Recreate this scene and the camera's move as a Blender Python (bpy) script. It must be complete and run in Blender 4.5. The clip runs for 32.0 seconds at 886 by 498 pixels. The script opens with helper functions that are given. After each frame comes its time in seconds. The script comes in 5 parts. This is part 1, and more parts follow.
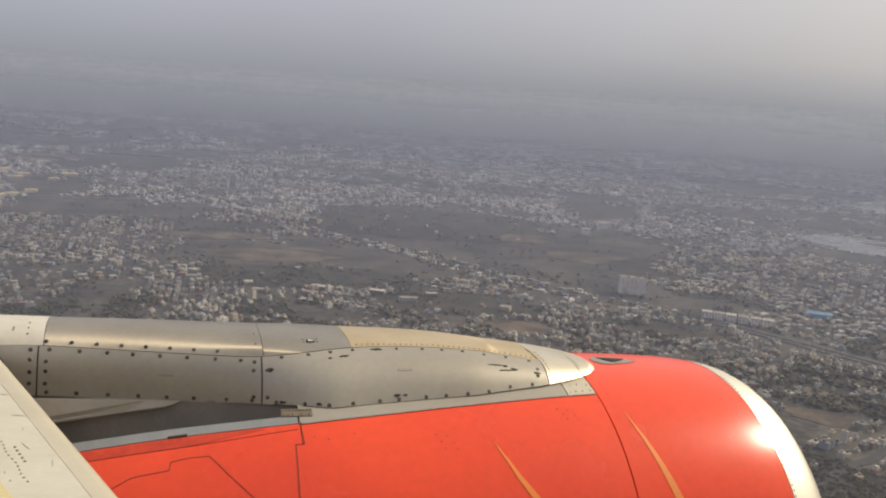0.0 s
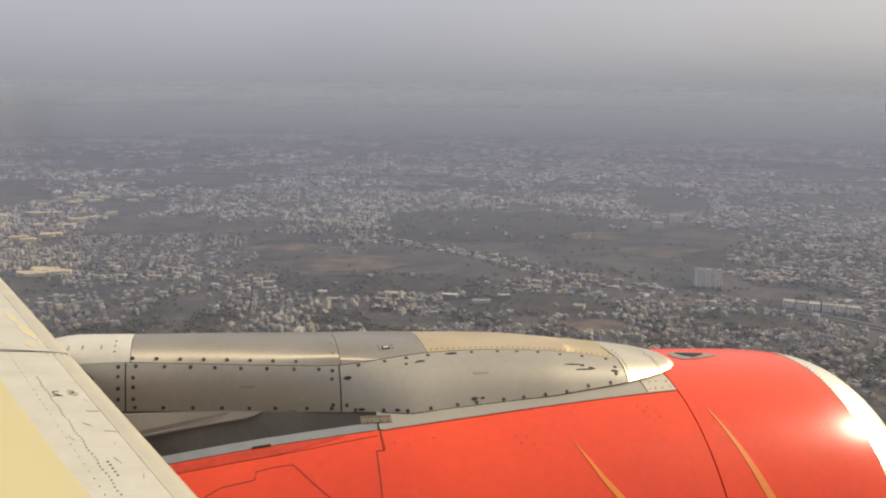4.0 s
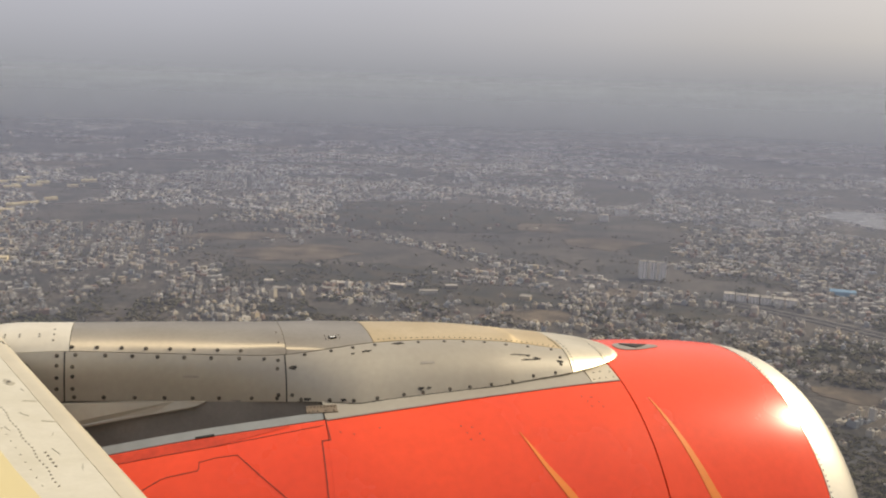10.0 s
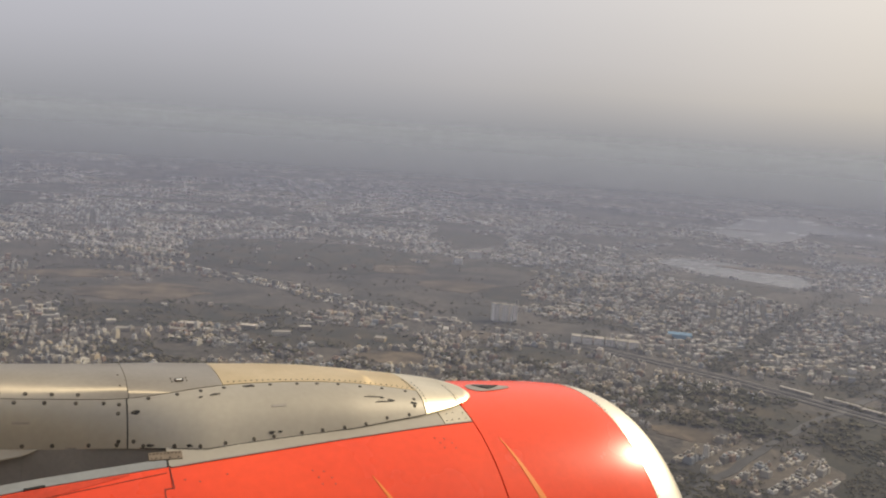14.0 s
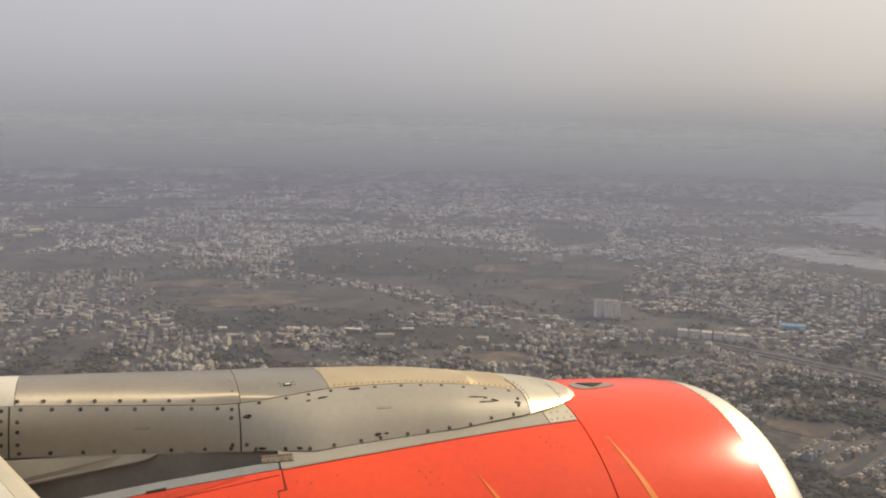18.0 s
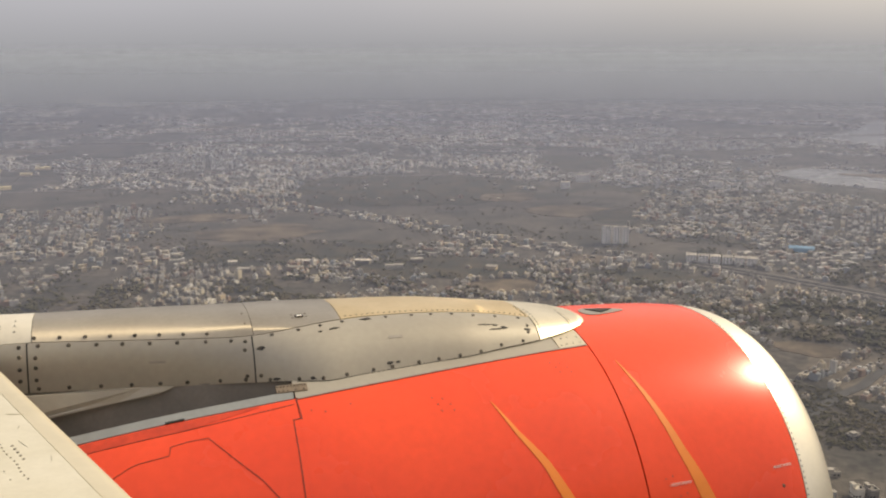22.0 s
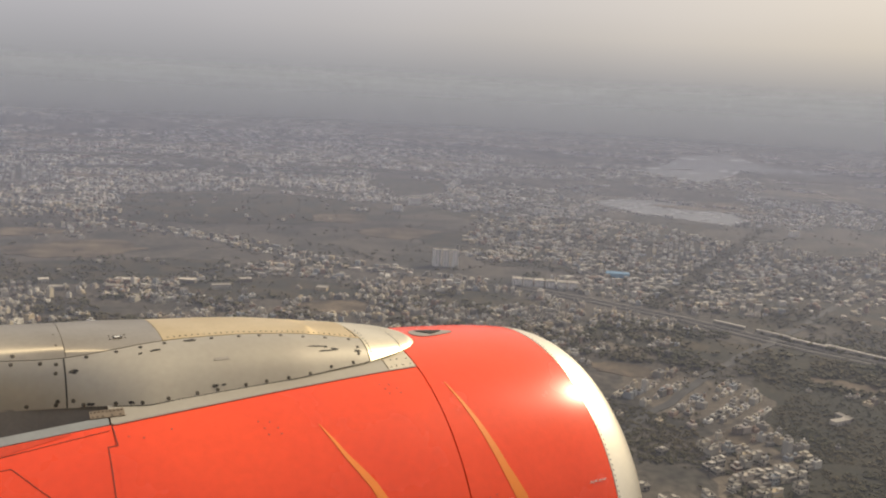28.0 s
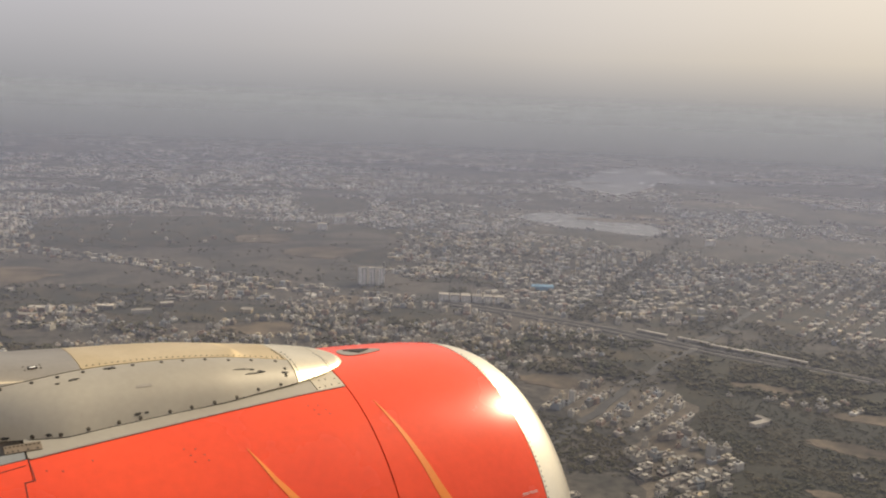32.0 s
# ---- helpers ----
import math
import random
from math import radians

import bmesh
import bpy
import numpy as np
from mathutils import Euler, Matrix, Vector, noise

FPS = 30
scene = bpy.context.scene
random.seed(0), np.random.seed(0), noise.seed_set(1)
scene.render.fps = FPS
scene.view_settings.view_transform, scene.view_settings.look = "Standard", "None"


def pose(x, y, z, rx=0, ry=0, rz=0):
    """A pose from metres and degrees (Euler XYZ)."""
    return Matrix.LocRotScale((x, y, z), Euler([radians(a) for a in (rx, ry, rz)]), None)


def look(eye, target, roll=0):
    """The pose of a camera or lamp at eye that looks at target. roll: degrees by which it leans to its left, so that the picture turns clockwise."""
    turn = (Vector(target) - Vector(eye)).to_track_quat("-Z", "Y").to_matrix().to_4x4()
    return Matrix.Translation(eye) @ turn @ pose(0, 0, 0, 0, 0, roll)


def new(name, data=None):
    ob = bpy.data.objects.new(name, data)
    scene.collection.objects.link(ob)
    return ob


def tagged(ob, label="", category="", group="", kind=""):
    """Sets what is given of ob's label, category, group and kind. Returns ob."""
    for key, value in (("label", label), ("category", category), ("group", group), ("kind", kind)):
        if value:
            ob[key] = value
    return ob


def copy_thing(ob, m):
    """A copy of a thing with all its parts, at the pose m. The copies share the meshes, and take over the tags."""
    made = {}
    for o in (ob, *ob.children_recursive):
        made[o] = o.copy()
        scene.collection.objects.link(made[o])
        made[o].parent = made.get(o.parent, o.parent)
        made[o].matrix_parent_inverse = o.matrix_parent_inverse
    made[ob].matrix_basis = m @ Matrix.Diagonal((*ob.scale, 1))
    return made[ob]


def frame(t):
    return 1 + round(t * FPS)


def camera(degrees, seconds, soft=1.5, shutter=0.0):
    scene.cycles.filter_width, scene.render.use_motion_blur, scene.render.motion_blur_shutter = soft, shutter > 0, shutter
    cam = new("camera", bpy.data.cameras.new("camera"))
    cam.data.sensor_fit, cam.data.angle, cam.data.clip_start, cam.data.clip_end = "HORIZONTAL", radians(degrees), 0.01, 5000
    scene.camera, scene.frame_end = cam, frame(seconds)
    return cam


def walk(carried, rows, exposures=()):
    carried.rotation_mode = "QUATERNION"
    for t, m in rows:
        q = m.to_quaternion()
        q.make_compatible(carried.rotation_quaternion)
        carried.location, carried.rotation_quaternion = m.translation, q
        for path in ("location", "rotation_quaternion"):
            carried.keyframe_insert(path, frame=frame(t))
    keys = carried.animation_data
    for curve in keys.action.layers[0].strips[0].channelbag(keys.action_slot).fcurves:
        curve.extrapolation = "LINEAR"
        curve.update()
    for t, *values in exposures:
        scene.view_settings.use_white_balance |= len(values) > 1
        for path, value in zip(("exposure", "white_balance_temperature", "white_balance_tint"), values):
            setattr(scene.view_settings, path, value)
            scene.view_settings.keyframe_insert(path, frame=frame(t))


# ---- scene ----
H = 272.0  # height of the cabin window over the plain
cam = camera(53.6, 32.0, soft=2.1)
TURNS = [
    (0.0, 79.38, -4.52, 2.18),
    (0.5, 78.96, -2.44, 4.40),
    (1.0, 80.46, -1.42, 5.36),
    (1.5, 79.20, -1.25, 5.74),
    (2.0, 80.64, -1.81, 5.11),
    (2.5, 79.79, -1.29, 5.61),
    (3.0, 79.60, -1.70, 5.37),
    (3.5, 79.45, -1.30, 5.79),
    (5.5, 79.27, -0.67, 6.50),
    (6.0, 78.58, -0.84, 6.76),
    (6.5, 77.76, -1.48, 7.27),
    (7.0, 79.34, -1.25, 5.88),
    (7.5, 79.41, -0.48, 5.79),
    (8.0, 79.17, 0.26, 5.87),
    (8.5, 79.13, 0.04, 5.96),
    (9.0, 78.74, -0.95, 5.78),
    (9.5, 78.63, -2.09, 4.29),
    (10.0, 78.82, -2.16, 2.94),
    (10.5, 78.51, -1.65, 2.85),
    (11.0, 78.61, -2.05, 2.38),
    (11.5, 78.71, -1.78, 2.14),
    (12.0, 78.32, -2.07, 0.81),
    (12.5, 78.69, -2.77, 1.11),
    (13.0, 78.98, -3.16, 0.42),
    (13.5, 79.85, -5.34, -4.62),
    (14.0, 82.05, -4.61, -6.20),
    (14.5, 82.18, -1.44, -3.64),
    (15.0, 78.99, -1.70, -0.84),
    (15.5, 78.92, -1.49, 0.93),
    (17.5, 81.37, -1.27, -0.24),
    (18.0, 81.71, -1.51, -0.12),
    (18.5, 81.36, -1.78, 0.29),
    (19.0, 81.80, -1.69, 0.11),
    (19.5, 80.09, -1.48, -1.43),
    (20.0, 79.25, -2.99, -3.01),
    (20.5, 80.38, -3.01, -4.65),
    (21.0, 81.66, -2.50, -6.27),
    (21.5, 77.96, -1.00, -1.99),
    (22.0, 77.11, -0.22, 0.16),
    (22.5, 78.60, -2.23, -2.06),
    (23.0, 78.90, -2.02, -2.62),
    (23.5, 78.25, -1.29, -3.75),
    (24.0, 78.24, -0.88, -1.72),
    (24.5, 78.13, -0.82, -2.73),
    (25.0, 77.26, -1.12, -5.81),
    (25.5, 77.52, -1.38, -6.49),
    (27.5, 78.84, -2.71, -9.13),
    (28.0, 78.85, -3.53, -10.35),
    (28.5, 78.84, -2.11, -9.06),
    (29.0, 78.91, -1.47, -9.30),
    (29.5, 77.91, -2.57, -11.97),
    (30.0, 77.14, -2.26, -16.09),
    (30.5, 77.90, -3.07, -18.77),
    (31.0, 79.45, -3.12, -16.41),
    (31.5, 79.87, -2.45, -15.19),
    (32.0, 80.24, -2.91, -15.40),

]
# compromise tilt about the cabin window, fitted to the horizon's height in the camera's view
LEAN = Matrix.Translation((0, 0, H)) @ Matrix.Rotation(radians(0.7), 4, "X") @ Matrix.Rotation(radians(0.4), 4, "Y") @ Matrix.Translation((0, 0, -H))
# the hand drifts a few millimetres fore and aft at the window
DRIFT = [(0.0, -2.5), (0.5, -2.5), (1.0, -2.8), (2.0, -3.3), (3.0, -1.7), (5.5, -2.8), (6.0, -4.6), (6.5, -0.5), (7.0, 0.5), (7.5, 0.7), (8.0, -1.9), (8.5, -5.4), (9.0, -3.4), (10.0, -2.4), (11.0, -4.4),
         (12.0, -5.2), (13.0, -5.0), (15.0, -2.0), (18.0, 2.0), (24.0, 2.0), (32.0, -2.0)]
FORE = Vector((0.9397, 0.3408, -0.0105))
walk(cam, [(t, Matrix.Translation(FORE * float(np.interp(t, *zip(*DRIFT))) * 0.001) @ LEAN @ pose(0, 0, H, rx, ry, rz)) for t, rx, ry, rz in TURNS],
     exposures=[(0.0, -0.08, 6050, 10), (3.5, -0.04, 6100, 10), (6.0, 0.05, 6200, 10), (12.5, 0.05, 6250, 10), (14.0, -0.03, 6270, 10), (15.0, 0.03, 6300, 10), (18.0, 0.0, 6400, 10), (21.0, -0.03, 6430, 10), (22.0, 0.13, 6440, 10),
                (23.0, 0.07, 6450, 10), (25.0, 0.09, 6460, 10), (29.0, 0.05, 6470, 10), (30.0, 0.11, 6475, 10), (31.0, 0.04, 6480, 10), (32.0, 0.04, 6480, 10)])

# ---- light ----
# the aircraft's own axes: X forward, Y outboard, Z up, with the eye at the origin
AIR = LEAN @ Matrix(((0.93992, -0.34134, 0.00553, 0), (0.34073, 0.939, 0.04673, 0), (-0.02114, -0.04204, 0.99889, H), (0, 0, 0, 1)))
SUN = (AIR.to_3x3() @ Vector((0.80, 0.12, 0.585))).normalized()

world = bpy.data.worlds.new("hazy_sky")
scene.world = world
world.use_nodes = True
wn, wl = world.node_tree.nodes, world.node_tree.links
wn.clear()
w_out, w_bg = wn.new("ShaderNodeOutputWorld"), wn.new("ShaderNodeBackground")
w_sky = wn.new("ShaderNodeTexSky")
w_sky.sky_type, w_sky.sun_disc = "NISHITA", False
w_sky.sun_elevation, w_sky.sun_rotation = math.asin(SUN.z), math.atan2(SUN.x, SUN.y)
w_sky.dust_density, w_sky.air_density = 6.0, 1.5
w_geo, w_sep, w_ramp = wn.new("ShaderNodeTexCoord"), wn.new("ShaderNodeSeparateXYZ"), wn.new("ShaderNodeValToRGB")
wl.new(w_geo.outputs["Generated"], w_sep.inputs[0])
w_map = wn.new("ShaderNodeMapRange")
w_map.inputs["From Min"].default_value, w_map.inputs["From Max"].default_value = -0.1, 0.4
wl.new(w_sep.outputs["Z"], w_map.inputs["Value"])
w_cloud = wn.new("ShaderNodeTexNoise")
w_cloud.inputs["Scale"].default_value, w_cloud.inputs["Detail"].default_value = 2.6, 2.0
w_stretch = wn.new("ShaderNodeMapping")
w_stretch.inputs["Scale"].default_value = (1, 1, 1.4)
wl.new(w_geo.outputs["Generated"], w_stretch.inputs[0])
wl.new(w_stretch.outputs[0], w_cloud.inputs["Vector"])
w_shift = wn.new("ShaderNodeMath")
w_shift.operation = "MULTIPLY_ADD"
w_shift.inputs[1].default_value, w_shift.inputs[2].default_value = 0.07, -0.035
wl.new(w_cloud.outputs["Fac"], w_shift.inputs[0])
w_add = wn.new("ShaderNodeMath")
wl.new(w_map.outputs[0], w_add.inputs[0])
wl.new(w_shift.outputs[0], w_add.inputs[1])
wl.new(w_add.outputs[0], w_ramp.inputs[0])
stops = [(0.0, (0.225, 0.223, 0.232)), (0.16, (0.28, 0.277, 0.288)), (0.20, (0.325, 0.321, 0.332)), (0.26, (0.395, 0.388, 0.403)), (0.32, (0.46, 0.45, 0.47)),
         (0.38, (0.515, 0.502, 0.528)), (0.52, (0.60, 0.585, 0.615)), (1.0, (0.68, 0.67, 0.71))]
ramp = w_ramp.color_ramp
while len(ramp.elements) < len(stops):
    ramp.elements.new(0.5)
for el, (at, col) in zip(ramp.elements, stops):
    el.position, el.color = at, (*col, 1)
# warm brightening of the haze round the veiled sun
w_dot, w_pow, w_glow = wn.new("ShaderNodeVectorMath"), wn.new("ShaderNodeMath"), wn.new("ShaderNodeMixRGB")
w_dot.operation, w_pow.operation, w_glow.blend_type = "DOT_PRODUCT", "POWER", "ADD"
w_dot.inputs[1].default_value = SUN
wl.new(w_geo.outputs["Generated"], w_dot.inputs[0])
w_max = wn.new("ShaderNodeMath")
w_max.operation, w_max.inputs[1].default_value = "MAXIMUM", 0.0
wl.new(w_dot.outputs["Value"], w_max.inputs[0])
wl.new(w_max.outputs[0], w_pow.inputs[0])
w_pow.inputs[1].default_value = 3.2
w_up = wn.new("ShaderNodeMapRange")
w_up.inputs["From Min"].default_value, w_up.inputs["From Max"].default_value = 0.0, 0.06
wl.new(w_sep.outputs["Z"], w_up.inputs["Value"])
w_gm = wn.new("ShaderNodeMath")
w_gm.operation = "MULTIPLY"
wl.new(w_pow.outputs[0], w_gm.inputs[0])
wl.new(w_up.outputs[0], w_gm.inputs[1])
wl.new(w_gm.outputs[0], w_glow.inputs[0])
wl.new(w_ramp.outputs[0], w_glow.inputs[1])
w_glow.inputs[2].default_value = (0.44, 0.325, 0.105, 1)
w_dim = wn.new("ShaderNodeMixRGB")
w_dim.blend_type, w_dim.inputs[0].default_value, w_dim.inputs[2].default_value = "MULTIPLY", 1.0, (0.08, 0.08, 0.08, 1)
wl.new(w_sky.outputs[0], w_dim.inputs[1])
w_mix = wn.new("ShaderNodeMixRGB")
w_mix.inputs[0].default_value = 0.92
wl.new(w_dim.outputs[0], w_mix.inputs[1])
wl.new(w_glow.outputs[0], w_mix.inputs[2])
wl.new(w_mix.outputs[0], w_bg.inputs[0])
wl.new(w_bg.outputs[0], w_out.inputs[0])

sun = new("sun", bpy.data.lights.new("sun", "SUN"))
sun.data.energy, sun.data.angle, sun.data.color = 3.7, radians(1.2), (1.0, 0.85, 0.60)
sun.matrix_world = look(SUN * 100 + Vector((0, 0, H)), (0, 0, H))


# ---- materials ----
def material(name, base, rough=0.6, metal=0.0, vary=0.12, scale=6.0, fine=60.0, bump=0.0, coat=0.0, tint=None, per_object=0.0, per_island=0.0,
             spec=0.5, space="Object", paints=(), blend=0.175, grain=0.5, brushed=0.0):
    m = bpy.data.materials.new(name)
    m.use_nodes = True
    n, l = m.node_tree.nodes, m.node_tree.links
    b = n["Principled BSDF"]
    b.inputs["Roughness"].default_value, b.inputs["Metallic"].default_value = rough, metal
    b.inputs["Specular IOR Level"].default_value = spec
    b.inputs["Coat Weight"].default_value, b.inputs["Coat Roughness"].default_value = coat, 0.12
    tc = n.new("ShaderNodeTexCoord")
    big, small = n.new("ShaderNodeTexNoise"), n.new("ShaderNodeTexNoise")
    for node, s, det in ((big, scale, 4.0), (small, fine, 3.0)):
        node.inputs["Scale"].default_value, node.inputs["Detail"].default_value = s, det
        l.new(tc.outputs[space], node.inputs["Vector"])
    mix1, mix2 = n.new("ShaderNodeMixRGB"), n.new("ShaderNodeMixRGB")
    other = tint or tuple(c * (1 - 2.2 * vary) for c in base)
    mix1.inputs[1].default_value, mix1.inputs[2].default_value = (*base, 1), (*other, 1)
    r = n.new("ShaderNodeMapRange")
    r.inputs["From Min"].default_value, r.inputs["From Max"].default_value = 0.525 - blend, 0.525 + blend
    l.new(big.outputs["Fac"], r.inputs["Value"])
    l.new(r.outputs[0], mix1.inputs[0])
    mix2.blend_type, mix2.inputs[0].default_value = "MULTIPLY", 1.0
    g = n.new("ShaderNodeMapRange")
    g.inputs["To Min"].default_value, g.inputs["To Max"].default_value = 1 - vary, 1 + vary
    g.inputs["From Min"].default_value, g.inputs["From Max"].default_value = 0.5 - grain, 0.5 + grain
    if grain < 0.5:
        small.inputs["Detail"].default_value, small.inputs["Roughness"].default_value = 6.0, 0.68
    if brushed:
        lay = n.new("ShaderNodeTangent")
        lay.direction_type, lay.axis = "RADIAL", "X"
        b.inputs["Anisotropic"].default_value, b.inputs["Anisotropic Rotation"].default_value = brushed, 0.25
        l.new(lay.outputs[0], b.inputs["Tangent"])
    l.new(small.outputs["Fac"], g.inputs["Value"])
    l.new(mix1.outputs[0], mix2.inputs[1])
    l.new(g.outputs[0], mix2.inputs[2])
    out = mix2.outputs[0]
    if paints:
        src, pick, mul = n.new("ShaderNodeObjectInfo" if per_object else "ShaderNodeNewGeometry"), n.new("ShaderNodeValToRGB"), n.new("ShaderNodeMixRGB")
        l.new(src.outputs["Random" if per_object else "Random Per Island"], pick.inputs[0])
        pick.color_ramp.interpolation = "CONSTANT"
        while len(pick.color_ramp.elements) < len(paints):
            pick.color_ramp.elements.new(0.5)
        for i, (el, c) in enumerate(zip(pick.color_ramp.elements, paints)):
            el.position, el.color = i / len(paints), (*c, 1)
        mul.blend_type, mul.inputs[0].default_value = "MULTIPLY", 1.0
        l.new(out, mul.inputs[1])
        l.new(pick.outputs[0], mul.inputs[2])
        out = mul.outputs[0]
    for amount, node, sock in ((per_object, "ShaderNodeObjectInfo", "Random"), (per_island, "ShaderNodeNewGeometry", "Random Per Island")):
        if amount:
            src, sp, mul = n.new(node), n.new("ShaderNodeMapRange"), n.new("ShaderNodeMixRGB")
            sp.inputs["To Min"].default_value, sp.inputs["To Max"].default_value = 1 - amount, 1 + amount * 0.6
            l.new(src.outputs[sock], sp.inputs["Value"])
            mul.blend_type, mul.inputs[0].default_value = "MULTIPLY", 1.0
            l.new(out, mul.inputs[1])
            l.new(sp.outputs[0], mul.inputs[2])
            out = mul.outputs[0]
    l.new(out, b.inputs["Base Color"])
    rr = n.new("ShaderNodeMapRange")
    rr.inputs["To Min"].default_value, rr.inputs["To Max"].default_value = max(rough - 0.08, 0.03), rough + 0.1
    l.new(big.outputs["Fac"], rr.inputs["Value"])
    l.new(rr.outputs[0], b.inputs["Roughness"])
    if bump:
        bp = n.new("ShaderNodeBump")
        bp.inputs["Strength"].default_value, bp.inputs["Distance"].default_value = bump, 0.01
        l.new(small.outputs["Fac"], bp.inputs["Height"])
        l.new(bp.outputs[0], b.inputs["Normal"])
    return m


RED = material("red_cowl_paint", (0.86, 0.082, 0.026), 0.25, vary=0.09, scale=1.6, fine=24, coat=0.0, tint=(0.76, 0.066, 0.024), spec=0.32)
DARKER_RED = material("darker_red_paint", (0.50, 0.055, 0.026), 0.4, vary=0.25, scale=9, fine=40, tint=(0.66, 0.068, 0.026), spec=0.25)
ORANGE = material("orange_stripe_paint", (0.85, 0.24, 0.025), 0.38, vary=0.04)
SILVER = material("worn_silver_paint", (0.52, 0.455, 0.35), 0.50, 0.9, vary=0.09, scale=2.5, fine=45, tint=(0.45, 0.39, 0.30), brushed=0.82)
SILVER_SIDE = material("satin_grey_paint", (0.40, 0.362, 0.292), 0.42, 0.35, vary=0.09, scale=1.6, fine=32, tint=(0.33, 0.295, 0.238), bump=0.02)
PALE_PAINT = material("pale_fairing_paint", (0.66, 0.61, 0.50), 0.42, 0.1, vary=0.07, scale=4, fine=40, tint=(0.57, 0.52, 0.42))
# lighter base carries part of the tip's hot sun highlight
BRIGHT = material("highlit_tip_metal", (0.80, 0.715, 0.54), 0.44, 0.85, vary=0.08, scale=5, fine=70, brushed=0.45)
LIP = material("polished_lip_metal", (0.90, 0.83, 0.68), 0.34, 0.85, vary=0.05, scale=3, fine=50)
STRIP_PAINT = material("yellowish_strip_paint", (0.60, 0.53, 0.40), 0.45, 0.4, vary=0.08, scale=6, fine=50)
CREAM_METAL = material("yellowish_panel_paint", (0.72, 0.57, 0.34), 0.46, 0.75, vary=0.08, scale=4, fine=50, tint=(0.62, 0.48, 0.27), brushed=0.5)
DARK_SKIN = material("dark_grey_pylon_skin", (0.088, 0.078, 0.066), 0.7, vary=0.15, scale=3)
SEAL_GREY = material("grey_rubber_seal", (0.27, 0.28, 0.275), 0.6, vary=0.12, scale=5, fine=50)
# darker than the side panels: shade of the recess is put into this grey
SHADE_SKIN = material("shade_toned_skin", (0.23, 0.208, 0.185), 0.6, vary=0.15, scale=3)
SEAM = material("dark_gap", (0.02, 0.018, 0.016), 0.8)
RED_SEAM = material("dark_red_joint", (0.14, 0.028, 0.016), 0.7)
BROWN_PLATE = material("brown_primer_plate", (0.215, 0.165, 0.115), 0.55, 0.2, vary=0.12, scale=20)
FASTENER = material("dark_fastener_head", (0.11, 0.095, 0.075), 0.5, 0.5, vary=0.2, scale=80, per_object=0.4)
SMUDGE = material("grey_smudge", (0.46, 0.42, 0.32), 0.6, vary=0.2, scale=40)
PAINTED_SCREW = material("red_painted_screw", (0.50, 0.075, 0.035), 0.45, vary=0.2, scale=80)
CHIP = material("chipped_black_primer", (0.025, 0.022, 0.02), 0.7, vary=0.2, scale=60)
GREY_PATCH = material("bare_grey_patch", (0.33, 0.30, 0.26), 0.5, 0.3, vary=0.1, scale=30)
WING_PAINT = material("cream_wing_paint", (0.57, 0.53, 0.42), 0.42, 0.05, vary=0.07, scale=7, fine=60, tint=(0.51, 0.47, 0.36), bump=0.02)
WING_NOSE = material("bare_leading_edge", (0.60, 0.53, 0.38), 0.38, 0.25, vary=0.05, scale=4, fine=30)
WING_SCREW = material("grey_wing_screw", (0.24, 0.215, 0.165), 0.5, 0.3, vary=0.2, scale=80)
YELLOWED = material("yellowed_wing_paint", (0.60, 0.50, 0.25), 0.45, vary=0.12, scale=14, fine=60, tint=(0.66, 0.58, 0.36))
WHITE_MARK = material("white_stencil_paint", (0.8, 0.78, 0.72), 0.5, vary=0.05)
CABIN = material("cream_cabin_plastic", (0.56, 0.495, 0.30), 0.55, vary=0.03, scale=12)
GASKET = material("black_window_gasket", (0.02, 0.02, 0.02), 0.95, spec=0.05)


# ---- building helpers ----
def part(name, bm, mat, parent=None, label="", smooth=False):
    me = bpy.data.meshes.new(name)
    bm.to_mesh(me)
    bm.free()
    for m in mat if isinstance(mat, (list, tuple)) else (mat,):
        me.materials.append(m)
    if smooth:
        me.polygons.foreach_set("use_smooth", [True] * len(me.polygons))
    ob = new(name, me)
    ob.parent = parent
    return tagged(ob, label)


def thing(name, m, label, category, group="", kind=""):
    ob = new(name)
    ob.empty_display_size = 0.2
    ob.matrix_world = m
    return tagged(ob, label, category, group, kind)


def shell(at, us, vs, depth=0.012):
    """A sheet of at(u, v, lift) over the values us and vs, with edges turned in by depth."""
    bm = bmesh.new()
    top = [[bm.verts.new(at(u, v, 0.0)) for v in vs] for u in us]
    for i in range(len(us) - 1):
        for j in range(len(vs) - 1):
            bm.faces.new((top[i][j], top[i + 1][j], top[i + 1][j + 1], top[i][j + 1]))
    rim = [(i, 0) for i in range(len(us))] + [(len(us) - 1, j) for j in range(1, len(vs))]
    rim += [(i, len(vs) - 1) for i in range(len(us) - 2, -1, -1)] + [(0, j) for j in range(len(vs) - 2, 0, -1)]
    outer = [bm.verts.new(at(us[i], vs[j], 0.0)) for i, j in rim]
    inner = [bm.verts.new(at(us[i], vs[j], -depth)) for i, j in rim]
    for k in range(len(rim)):
        q = (k + 1) % len(rim)
        bm.faces.new((outer[q], outer[k], inner[k], inner[q]))
    bmesh.ops.recalc_face_normals(bm, faces=bm.faces)
    return bm


def span(a, b, n):
    return [a + (b - a) * k / n for k in range(n + 1)]


def lerp(table, x):
    if x <= table[0][0]:
        return table[0][1]
    for (x0, y0), (x1, y1) in zip(table, table[1:]):
        if x <= x1:
            return y0 + (y1 - y0) * (x - x0) / (x1 - x0)
    return table[-1][1]


